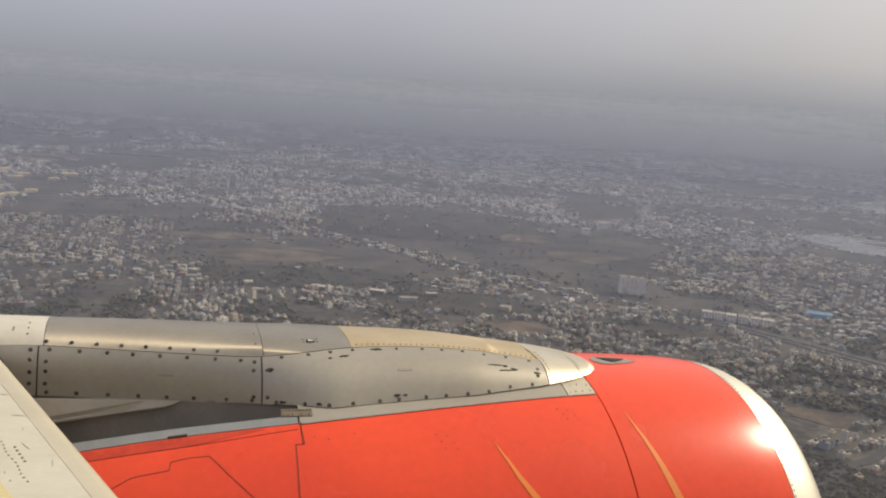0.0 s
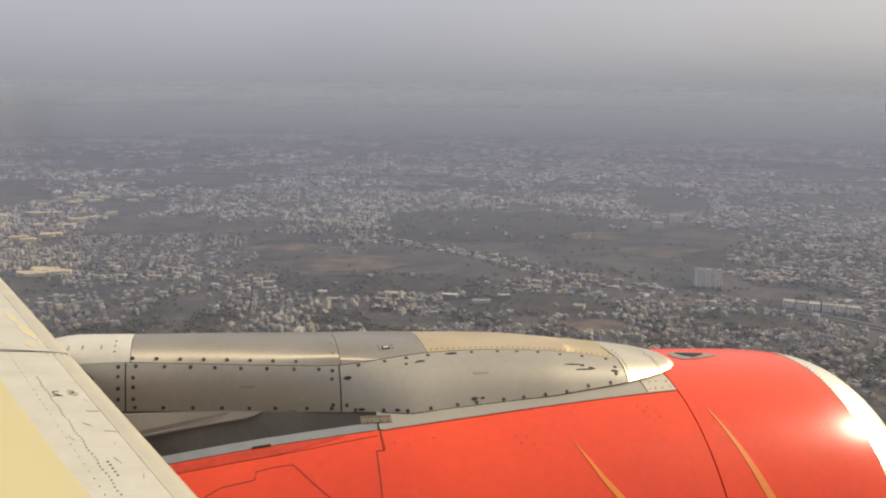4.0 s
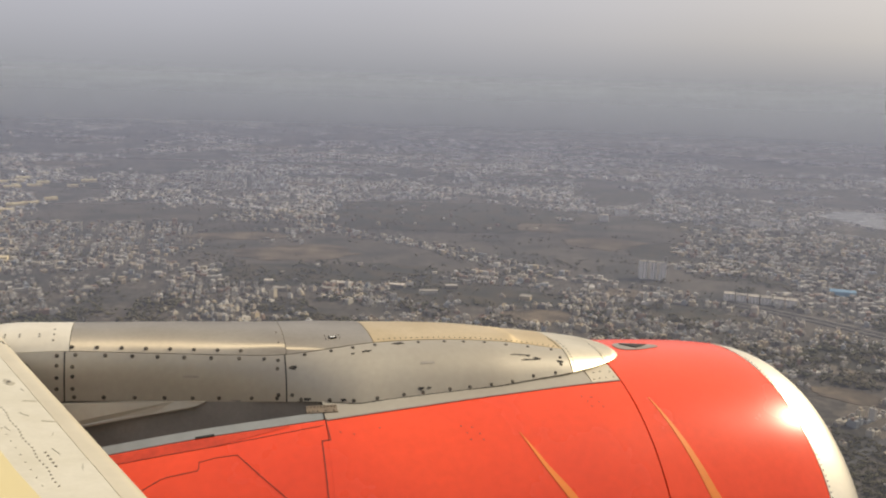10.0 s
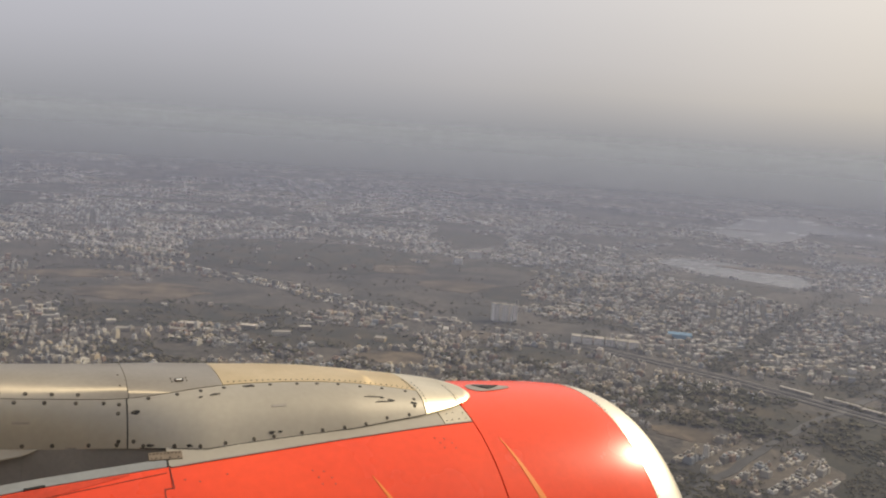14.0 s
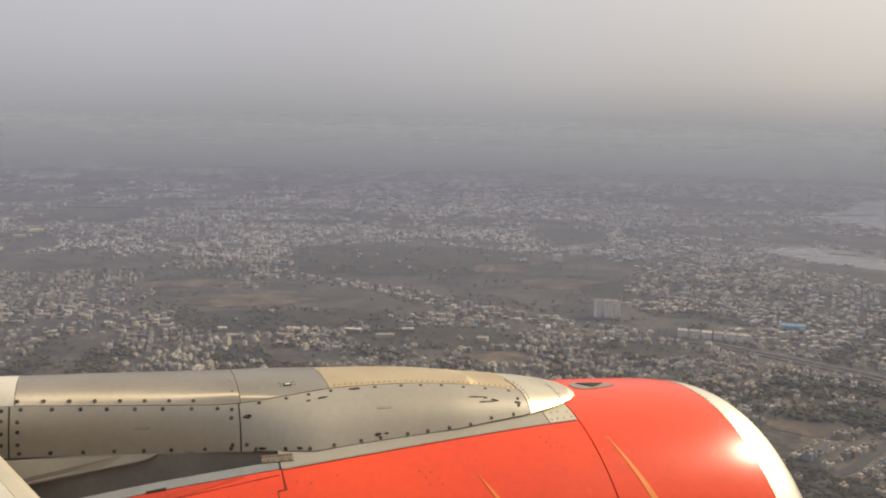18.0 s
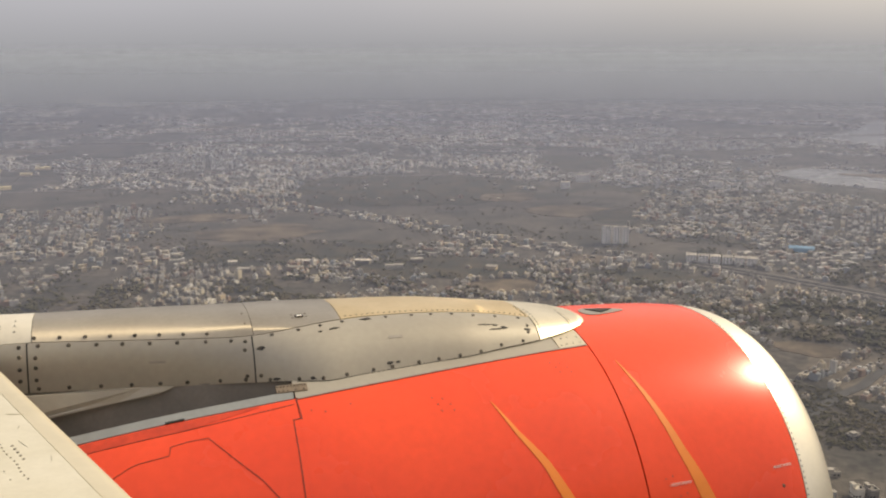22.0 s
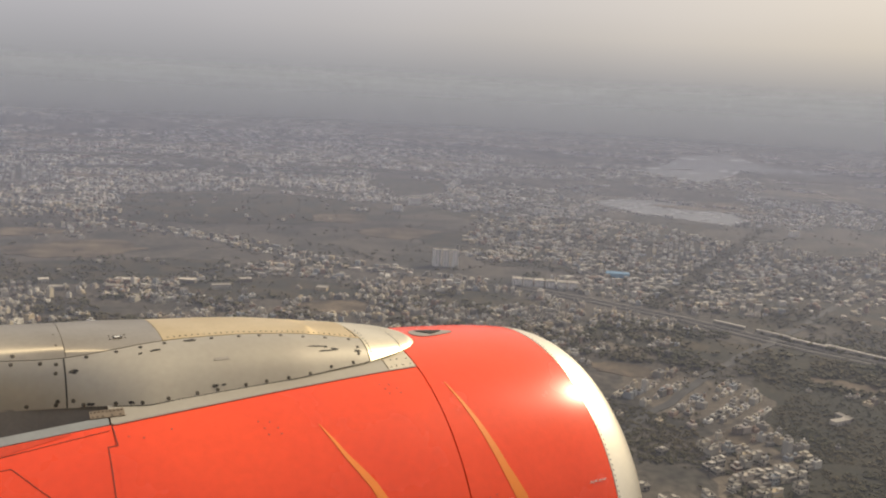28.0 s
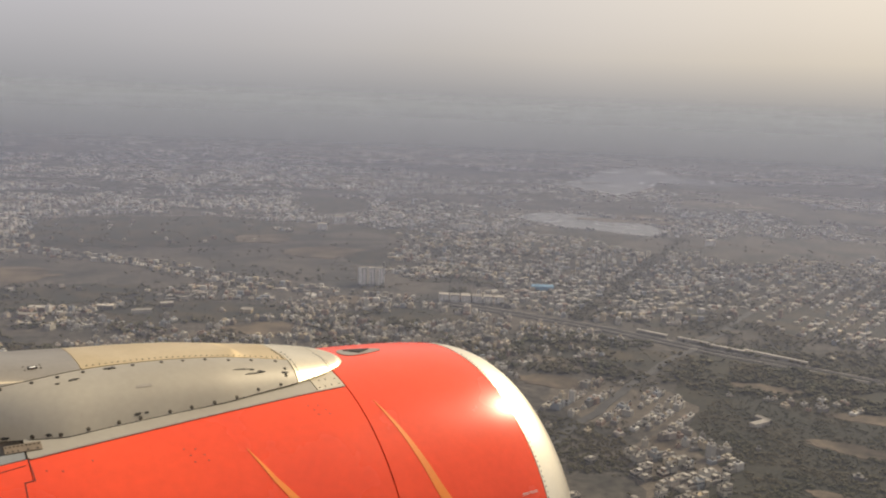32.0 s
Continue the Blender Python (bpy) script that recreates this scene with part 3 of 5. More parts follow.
def blotch(fn, x, v, sx, sv, seed, mat, name, label="", tilt=0.0):
    """A thin irregular flake on the pylon's skin."""
    r = random.Random(seed)
    bm = bmesh.new()
    pts = []
    for a in np.linspace(0, 2 * math.pi, 18, endpoint=False):
        k = r.uniform(0.55, 1.1)
        px, pv = math.cos(a) * k * sx, math.sin(a) * k * sv
        pts.append((x + px, v + pv + px * tilt))
    up = [bm.verts.new(fn(px, pv, 0.0022)) for px, pv in pts]
    down = [bm.verts.new(fn(px, pv, -0.002)) for px, pv in pts]
    bm.faces.new(up)
    for k in range(len(up)):
        bm.faces.new((up[k - 1], up[k], down[k], down[k - 1]))
    bmesh.ops.recalc_face_normals(bm, faces=bm.faces)
    return part(name, bm, mat, pylon, label)


for k, (x, v, sx, sv, tl) in enumerate(((1.70, .63, .055, .014, -.1), (1.745, .50, .05, .018, .1), (1.79, .54, .022, .03, -.6), (1.745, .60, .012, .01, 0), (1.92, .45, .022, .05, 0), (0.545, .655, .02, .05, 0), (0.60, .05, .018, .03, 0),
                              (0.76, .05, .017, .03, 0), (1.14, .10, .02, .03, 0), (0.83, .82, .012, .012, 0), (0.90, .83, .03, .014, 0), (1.07, .93, .03, .02, 0), (1.18, .1, .012, .02, 0))):
    blotch(flank, x, v, sx, sv, k, CHIP, "chip", "dark chipped paint", tl)
for x, v in ((0.09, 0.46), (1.19, 0.52)):
    part("faded_label", shell(lambda a, b, h: flank(a, b, 0.002 + h), span(x - 0.035, x + 0.035, 3), span(v - 0.022, v + 0.022, 2), 0.003), GREY_PATCH, pylon, "faded grey marking")
part("drain_cup", shell(lambda a, b, h: crown(a, b, 0.004 + h), span(0.735, 0.775, 3), span(0.39, 0.49, 3), 0.005), FASTENER, pylon)
part("drain_lip", shell(lambda a, b, h: crown(a, b, 0.007 + h), span(0.742, 0.768, 3), span(0.40, 0.44, 2), 0.005), WHITE_MARK, pylon)
part("panel_edge", shell(lambda a, b, h: flank(a, b, 0.002 + h), span(0.56, 1.97, 30), [0.0, 0.009], 0.004), SEAM, pylon)
for x in (-0.449, 0.511):
    part("panel_gap", shell(lambda a, b, h: flank(a, b, 0.0012 + h), [x - 0.003, x + 0.003], span(0, 0.98, 6), 0.003), SEAM, pylon)

# ---- the wing ----
wing = thing("wing", AIR, "cream-painted wing with bare leading edge and dark joint", "wing")


def wing_at(y, s, lift=0.0):
    """The wing's upper skin at span y; s runs in metres back from the front of the nose."""
    x0 = -0.012 - 0.387 * (y - 2.356)
    z = -1.06 + 0.033 * (y - 2.356)
    R = 0.075
    if s < 0.14:
        a = s / 0.14 * math.pi / 2
        return Vector((x0 - R * (1 - math.cos(a)) - 0.0, y, z - (R + 0.0) * (1 - math.sin(a)) * 1.0 + lift))
    return Vector((x0 - R - (s - 0.14), y, z + 0.11 * (s - 0.14) - 0.035 * (s - 0.14) ** 2 + lift))


part("leading_edge", shell(wing_at, span(0.0, 3.945, 20), span(-0.03, 0.1668, 10), 0.006), WING_NOSE, wing, "smooth bare leading edge strip", True)
part("leading_edge", shell(wing_at, span(3.957, 9.0, 20), span(-0.03, 0.1668, 10), 0.006), WING_NOSE, wing, "smooth bare leading edge strip", True)
part("slat_skin", shell(wing_at, span(0.0, 3.945, 20), span(0.1685, 0.72, 10), 0.006), WING_PAINT, wing, "cream slat skin", True)
part("slat_skin", shell(wing_at, span(3.957, 9.0, 20), span(0.1685, 0.72, 10), 0.006), WING_PAINT, wing, "cream slat skin", True)
part("wing_skin", shell(wing_at, span(0.0, 9.0, 30), span(0.73, 3.2, 20), 0.006), WING_PAINT, wing, "cream upper wing skin", True)
part("wing_core", shell(lambda y, s, h: wing_at(y, s, -0.012), span(0.0, 9.0, 30), span(0.0, 3.2, 24), 0.02), SEAM, wing)
part("under_skin", shell(lambda y, s, h: wing_at(y, 0.0) + Vector((-s, 0, -0.12 * min(1, s * 2) - 0.05 * s)), span(0.0, 9.0, 10), span(0, 3.2, 10), 0.01), WING_PAINT, wing)


def on_wing(mesh, name, y, s):
    p = wing_at(y, s, 0.0015)
    n = (wing_at(y + 0.01, s) - wing_at(y - 0.01, s)).cross(wing_at(y, s + 0.01) - wing_at(y, s - 0.01))
    return put_stud(mesh, name, p, n if n.z > 0 else -n, wing)


for y0 in (2.82, 3.56):
    for k in range(7):
        on_wing(SKIN_SCREW, "rivet", y0 + (k % 4) * 0.045, 0.035 + (k // 4) * 0.03)
for k in range(44):
    on_wing(ROW_SCREW, "rivet", 2.46 + k * 0.0255, 0.302 + 0.003 * math.sin(k * 7.3))
for k in range(30):
    on_wing(TINY_SCREW, "rivet", 2.46 + k * 0.055, 0.345)
for k in range(5):
    on_wing(SKIN_SCREW, "rivet", 2.60 + k * 0.026, 0.272)
    on_wing(SKIN_SCREW, "rivet", 3.93 - k * 0.004, 0.07 + k * 0.03)


def wing_flake(name, y, q, sy, sq, seed, mat, label, tilt=0.0, lift=0.0012):
    """A thin irregular mark on the wing's skin."""
    rg = random.Random(seed)
    bm = bmesh.new()
    ring = []
    for a in np.linspace(0, 2 * math.pi, 16, endpoint=False):
        dy, dq = math.cos(a) * sy * rg.uniform(0.6, 1), math.sin(a) * sq * rg.uniform(0.6, 1)
        ring.append((y + dy, q + dq + dy * tilt))
    up, down = [bm.verts.new(wing_at(a, b, lift)) for a, b in ring], [bm.verts.new(wing_at(a, b, -0.003)) for a, b in ring]
    bm.faces.new(up)
    for i in range(16):
        bm.faces.new((up[i - 1], up[i], down[i], down[i - 1]))
    bmesh.ops.recalc_face_normals(bm, faces=bm.faces)
    return part(name, bm, mat, wing, label)


for k, (y, q, sy, sq, tilt) in enumerate(((3.18, 0.195, 0.004, 0.028, 0.5), (2.98, 0.185, 0.004, 0.03, 0.8), (2.86, 0.21, 0.02, 0.002, -0.4), (2.72, 0.24, 0.03, 0.0018, 0.2), (3.04, 0.25, 0.02, 0.0016, 0.6),
                                          (2.60, 0.20, 0.03, 0.0016, -0.3), (3.30, 0.19, 0.015, 0.0015, 0.2), (2.9, 0.33, 0.02, 0.0015, 0.3))):
    wing_flake("scuff", y, q, sy, sq, k, SMUDGE, "grey scuff mark", tilt)
for k, (y, q, sy, sq, tilt) in enumerate(((4.30, 0.20, 0.16, 0.03, 0.08), (4.10, 0.18, 0.09, 0.012, -0.1), (4.55, 0.22, 0.12, 0.025, 0.05), (4.05, 0.235, 0.05, 0.02, 0.2))):
    wing_flake("yellowed_patch", y, q, sy, sq, 40 + k, YELLOWED, "yellowed worn paint", tilt)
wing_flake("drain_stain", 3.382, 0.216, 0.04, 0.022, 61, SMUDGE, "grey stain round the drain hole", 0.0, 0.0012)
on_wing(STUD, "drain_hole", 3.382, 0.216)
part("number_mark", strip([(3.385, 0.262), (3.392, 0.272), (3.385, 0.283), (3.365, 0.284), (3.345, 0.268), (3.338, 0.258), (3.338, 0.292)], [0.005] * 7, 0.0016, wing_at), FASTENER, wing, "small hand-painted dark numeral two")
part("slat_joint", strip([(3.951, 0.02), (3.951, 0.1), (3.945, 0.2), (3.93, 0.3), (3.915, 0.4), (3.905, 0.7)], [0.014, 0.014, 0.013, 0.012, 0.011, 0.010], 0.002, wing_at), SEAM, wing, "dark rubber slat joint")
bm = bmesh.new()  # dark wedge that paints the shaded slot between the slat end and the pylon
slot = [wing_at(3.92, 0.03) + Vector((0.004, 0, -0.004)), wing_at(3.90, 0.0) + Vector((0.05, 0, -0.03)), wing_at(4.15, 0.0) + Vector((0.03, 0, -0.02)), wing_at(4.46, 0.03) + Vector((0.003, 0, -0.004))]
top, low = [bm.verts.new(q) for q in slot], [bm.verts.new(q - Vector((0, 0, 0.02))) for q in slot]
bm.faces.new(top)
bm.faces.new(low)
for k in range(4):
    bm.faces.new((top[k - 1], top[k], low[k], low[k - 1]))
bmesh.ops.recalc_face_normals(bm, faces=bm.faces)
part("slat_slot", bm, SEAM, wing, "dark wedge painting the shaded slot at the slat end")

# ---- the cabin window ----
window = tagged(new("window_1"), "sunlit cream cabin window surround with black gasket", "window", kind="structure")
window.matrix_world = AIR


def oval(a, grow, y):
    """A point on the rounded rectangle of the window opening."""
    hx, hz, cx, cz, r = 0.151 + grow, 0.172 + grow, 0.1172, 0.0875, 0.125 + grow
    c, s = math.cos(a), math.sin(a)
    return Vector((cx + math.copysign(hx - r, c) + r * c, y, cz + math.copysign(hz - r, s) + r * s))


TURN = list(np.linspace(math.pi / 4, math.pi * 9 / 4, 97))
part("surround", shell(lambda a, v, h: oval(a, 0.002 + 0.07 * v ** 1.6 - h, 0.075 - 0.11 * v), TURN, span(0, 1, 8), 0.004), CABIN, window, "cream moulded window reveal", True)
part("gasket", shell(lambda a, v, h: oval(a, 0.0120 + 0.016 * v, 0.088 + 0.004 * math.sin(v * 3.14) - h) - Vector((0.013 * max(0, -math.cos(a)), 0, 0)), TURN, span(0, 1, 5), 0.008), GASKET, window, "black rubber window gasket", True)
part("outer_skin", shell(lambda a, v, h: oval(a, 0.05 + 0.5 * v, 0.090 - h - 0.35 * v * v), TURN, span(0, 1, 6), 0.006), WING_PAINT, window, "fuselage skin round the window", True)
part("inner_wall", shell(lambda a, v, h: oval(a, 0.072 + 0.4 * v, -0.035 - h - 0.1 * v * v), TURN, span(0, 1, 6), 0.006), CABIN, window, "cream cabin wall lining", True)


# ---- the fuselage ----
fuselage = thing("fuselage", AIR, "cream-white fuselage side around the cabin window", "fuselage")
FY, FZ, FR = -1.81, -0.45, 1.975


def hull(x, a, lift=0.0):
    return Vector((x, FY + (FR + lift) * math.cos(a), FZ + (FR + lift) * math.sin(a)))


gap0, gap1 = math.asin((0.0875 - 0.5 - FZ) / FR), math.asin((0.0875 + 0.5 - FZ) / FR)
for nm, x0, x1, a0, a1 in (("aft_skin", -4.5, -0.38, gap0, gap1), ("forward_skin", 0.62, 5.0, gap0, gap1), ("upper_skin", -4.5, 5.0, gap1, math.pi + 0.5), ("lower_skin", -4.5, 5.0, math.pi + 0.5, 2 * math.pi + gap0)):
    part(nm, shell(lambda x, a, h: hull(x, a, h), span(x0, x1, 12), span(a0, a1, 24), 0.03), WING_PAINT, fuselage, "", True)

# ---- the plain ----
SOIL = material("dry_brown_soil", (0.074, 0.061, 0.046), 0.95, vary=0.6, scale=0.011, fine=0.10, tint=(0.032, 0.030, 0.023), grain=0.16, blend=0.12)
FIELD = material("tan_stubble_field", (0.140, 0.104, 0.064), 0.95, vary=0.35, scale=0.02, fine=0.12, grain=0.2)
DRY = material("dry_grass_land", (0.128, 0.102, 0.072), 0.95, vary=0.45, scale=0.013, fine=0.10, tint=(0.078, 0.066, 0.05), grain=0.2)
SCRUB = material("dark_scrub", (0.024, 0.0225, 0.013), 0.95, vary=0.6, scale=0.022, fine=0.20, tint=(0.056, 0.043, 0.023), grain=0.18, blend=0.10)
WOODLAND = material("dark_woodland_floor", (0.024, 0.0225, 0.0115), 0.95, vary=0.5, scale=0.02, fine=0.25, tint=(0.040, 0.034, 0.017), grain=0.18, blend=0.10)
ROAD = material("grey_road", (0.062, 0.058, 0.053), 0.85, vary=0.12, scale=0.05, fine=0.4)
PALE_ROAD = material("dusty_pale_road", (0.19, 0.168, 0.14), 0.9, vary=0.12, scale=0.05, fine=0.4)
# pale grey base stands in for the bright sky mirrored in the lakes
WATER = material("sky_toned_lake_water", (0.21, 0.21, 0.205), 0.25, vary=0.06, scale=0.01, fine=0.2)
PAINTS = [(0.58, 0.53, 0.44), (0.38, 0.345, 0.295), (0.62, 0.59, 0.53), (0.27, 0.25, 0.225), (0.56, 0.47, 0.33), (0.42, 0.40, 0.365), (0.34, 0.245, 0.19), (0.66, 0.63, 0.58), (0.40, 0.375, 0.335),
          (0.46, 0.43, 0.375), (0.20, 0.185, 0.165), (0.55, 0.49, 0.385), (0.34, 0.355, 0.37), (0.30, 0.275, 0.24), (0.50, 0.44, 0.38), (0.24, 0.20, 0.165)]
# same paints for far houses, paler and greyer: distance haze put into the colour
HAZED_PAINTS = [tuple(min(0.7, 0.06 + c * 0.6 + 0.25 * p[1]) for c in p) for p in PAINTS]
WALLS = material("hazed_plaster_walls", (0.95, 0.95, 0.95), 0.85, vary=0.10, scale=0.05, fine=0.6, tint=(0.72, 0.71, 0.70), paints=HAZED_PAINTS)
WALLS_NEAR = material("plastered_house_walls", (0.95, 0.95, 0.95), 0.85, vary=0.12, scale=0.15, fine=1.2, tint=(0.74, 0.72, 0.70), per_object=0.15, paints=[(p[0] * 0.92, p[1] * 0.90, p[2] * 0.82) for p in PAINTS])
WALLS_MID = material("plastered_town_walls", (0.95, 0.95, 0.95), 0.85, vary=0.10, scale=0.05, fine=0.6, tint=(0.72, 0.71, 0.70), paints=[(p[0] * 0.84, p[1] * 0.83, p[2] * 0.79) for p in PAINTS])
ROOF_NEAR = material("weathered_concrete_roof", (0.44, 0.395, 0.32), 0.9, vary=0.18, scale=0.2, fine=1.0, per_object=0.5)
# strong yellow sunlight on the sheds is put into their wall and roof colour
SUNLIT_SHED = material("sunlit_shed_paint", (0.74, 0.62, 0.36), 0.8, vary=0.08, scale=0.03, fine=0.3, per_island=0.25)
PANE = material("dark_window_glass", (0.03, 0.032, 0.035), 0.25)
TANK = material("black_water_tank", (0.03, 0.03, 0.03), 0.5)
LEAF = material("dusty_dark_foliage", (0.062, 0.059, 0.026), 0.95, vary=0.25, scale=0.02, fine=0.8, tint=(0.10, 0.080, 0.040), per_island=0.35)
BARK = material("brown_bark", (0.09, 0.065, 0.045), 0.9, vary=0.2, scale=3)
TIN_BLUE = material("blue_tin_roof", (0.16, 0.30, 0.42), 0.5, vary=0.08, scale=0.1)
RED_TILE = material("red_clay_tile", (0.38, 0.15, 0.09), 0.85, vary=0.15, scale=0.3)
PALE_TOWER = material("pale_tower_plaster", (0.66, 0.63, 0.58), 0.8, vary=0.06, scale=0.05)

# level round the city, then bent up to fit the camera's view inside its clipping
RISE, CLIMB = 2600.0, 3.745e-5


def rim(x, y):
    """Slides (x, y) of a level plain along the camera's line of sight onto the bent one: x, y, z and the scale."""
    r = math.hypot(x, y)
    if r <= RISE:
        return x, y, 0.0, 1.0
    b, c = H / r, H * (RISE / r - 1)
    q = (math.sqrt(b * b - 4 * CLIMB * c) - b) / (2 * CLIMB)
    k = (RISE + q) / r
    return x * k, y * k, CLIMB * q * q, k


bm = bmesh.new()
rings = [[bm.verts.new((0, 0, 0))]]
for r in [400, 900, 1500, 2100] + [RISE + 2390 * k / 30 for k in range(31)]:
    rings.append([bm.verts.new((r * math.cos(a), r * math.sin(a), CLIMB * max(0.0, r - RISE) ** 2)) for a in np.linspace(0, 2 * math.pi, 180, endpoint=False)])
for k in range(180):
    bm.faces.new((rings[0][0], rings[1][k - 1], rings[1][k]))
    for a, b in zip(rings[1:], rings[2:]):
        bm.faces.new((a[k - 1], b[k - 1], b[k], a[k]))
ground = tagged(part("ground", bm, SOIL), "dry brown plain with scrub and bare soil", "ground", kind="structure")


def blob(cx, cy, rx, ry, turn, seed, n=110, rough=0.13):
    """An uneven rounded outline."""
    r = random.Random(seed)
    ph = [r.uniform(0, 6.28) for _ in range(16)]
    out = []
    for a in np.linspace(0, 2 * math.pi, n, endpoint=False):
        k = 1 + rough * sum(math.sin(a * (i + 2) + ph[i]) / (i + 1.3) ** 0.8 for i in range(16))
        x, y = math.cos(a) * rx * k, math.sin(a) * ry * k
        c, s = math.cos(turn), math.sin(turn)
        out.append((cx + x * c - y * s, cy + x * s + y * c))
    return out


def sheet(name, outline, mat, z, label, category, kind="structure", fan=True):
    bm = bmesh.new()
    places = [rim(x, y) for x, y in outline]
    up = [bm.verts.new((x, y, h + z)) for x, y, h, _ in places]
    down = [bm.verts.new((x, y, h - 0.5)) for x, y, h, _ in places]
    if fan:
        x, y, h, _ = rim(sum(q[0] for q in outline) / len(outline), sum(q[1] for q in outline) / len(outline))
        mid = bm.verts.new((x, y, h + z))
        for k in range(len(up)):
            bm.faces.new((mid, up[k - 1], up[k]))
    else:
        bmesh.ops.triangulate(bm, faces=[bm.faces.new(up)])
    for k in range(len(up)):
        bm.faces.new((up[k - 1], up[k], down[k], down[k - 1]))
    bmesh.ops.recalc_face_normals(bm, faces=bm.faces)
    return tagged(part(name, bm, mat), label, category, kind=kind)


# open land: centre, half sizes, turn, what it is
OPEN = [(-300, 1386, 105, 62, 0.21, "field"), (124, 1753, 52, 60, -0.07, "field"), (218, 1591, 70, 60, -0.14, "field"), (78, 1045, 42, 34, -0.07, "field"), (199, 1194, 45, 32, -0.17, "field"),
        (347, 800, 34, 20, -0.4, "field"), (378, 627, 12, 17, -0.54, "field"), (-81, 1885, 240, 250, 0.04, "scrub"), (-235, 1239, 150, 80, 0.2, "scrub"), (-4, 1140, 120, 62, 0, "scrub"),
        (265, 1085, 80, 40, -0.24, "scrub"), (470, 872, 130, 42, -0.5, "scrub"), (505, 620, 85, 150, -0.65, "wood"), (690, 640, 210, 215, -0.75, "wood"), (455, 440, 120, 75, -0.8, "wood"), (350, 2380, 110, 180, -0.15, "scrub"),
        (-430, 1520, 90, 40, 0.3, "field"), (530, 585, 34, 14, -0.7, "field"),
        (610, 640, 44, 15, -0.6, "field"), (450, 505, 20, 9, -0.8, "field"), (560, 745, 40, 12, -0.7, "field"), (430, 560, 22, 8, -0.2, "land"), (520, 500, 30, 12, -1.0, "land"), (660, 700, 26, 14, 0.2, "land")]
# built-up districts: centre, half sizes, turn, share of plots taken
TOWN = [(-122, 3235, 800, 1300, 0.04, 0.75), (-347, 1857, 115, 105, 0.18, 0.85), (-39, 976, 118, 54, 0.04, 0.78), (567, 2101, 185, 420, -0.26, 0.75), (594, 1564, 265, 330, -0.36, 0.78),
        (850, 1190, 270, 340, -0.6, 0.62), (1302, 2703, 380, 220, -0.45, 0.7), (1357, 2046, 215, 300, -0.59, 0.7), (388, 719, 66, 66, -0.49, 0.84), (372, 585, 42, 84, -0.56, 0.86),
        (398, 878, 48, 40, -0.43, 0.4), (-1063, 1776, 130, 350, 0.54, 0.6), (-500, 1143, 85, 50, 0.42, 0.8), (-330, 1090, 90, 45, 0.3, 0.5), (-645, 2228, 300, 260, 0.28, 0.6), (-660, 1400, 230, 270, 0.44, 0.82), (-580, 1020, 150, 100, 0.5, 0.8), (575, 690, 46, 24, -0.65, 0.5), (640, 560, 26, 16, -0.4, 0.45)]
rng = random.Random(77)
for k in range(110):
    r, a = 2300 * (12000 / 2300) ** rng.random(), radians(rng.uniform(-37, 47))
    OPEN.append((r * math.sin(a), r * math.cos(a), rng.uniform(60, 190) * (r / 2200) ** 0.5, rng.uniform(25, 60) * (r / 2200) ** 0.5, rng.uniform(-0.3, 0.3) - a * 0.6, rng.choice(("scrub", "scrub", "scrub", "land", "field"))))
for k, (cx, cy, rx, ry, turn, what) in enumerate(OPEN):
    if what == "field":
        sheet("field", blob(cx, cy, rx, ry, turn, k), FIELD, 0.5 + k * 0.004, "dry tan stubble field", "field")
    elif what == "land":
        sheet("open_land", blob(cx, cy, rx, ry, turn, k), DRY, 0.1 + k * 0.002, "open dry grassland with bare patches", "grassland")
    elif what in ("scrub", "wood"):
        sheet("scrubland" if what == "scrub" else "woodland", blob(cx, cy, rx * 1.05, ry * 1.05, turn, k), SCRUB if what == "scrub" else WOODLAND, 0.2 + k * 0.004,
              "dark scrubby wasteland" if what == "scrub" else "dark olive woodland floor", "scrub" if what == "scrub" else "woodland")
for k, (cx, cy, rx, ry, turn, share) in enumerate(TOWN):
    if cx > 500 and cy > 1000:
        sheet("garden_ground", blob(cx, cy, rx * 1.02, ry * 1.02, turn, 330 + k), SCRUB, 0.06 + k * 0.002, "dark green gardens between suburban houses", "ground")
    if cy < 1000:
        sheet("bare_ground", blob(cx, cy, rx * 0.98, ry * 0.98, turn, 300 + k), DRY, 0.12 + k * 0.002, "dusty bare ground and lanes between houses", "ground")
LAKES = [[(784, 2107), (892, 2210), (980, 2190), (1028, 2118), (1073, 2050), (1094, 1944), (1055, 1821), (990, 1778), (933, 1829), (890, 1884), (841, 1933), (809, 2035)],
         [(1296, 3128), (1512, 3304), (1922, 3959), (2294, 4211), (2107, 3560), (2137, 3386), (2267, 3264), (2063, 3109), (1951, 3206), (1806, 3211), (1604, 2925), (1381, 2698), (1344, 2883)],
         [(2290, 8350), (2520, 8750), (2760, 8500), (2850, 7900), (2760, 7400), (2600, 7450), (2480, 7900)]]
for pts in LAKES:
    sheet("lake", pts, WATER, 0.5, "flat grey lake with the sky's reflection put into its colour", "lake", fan=False)


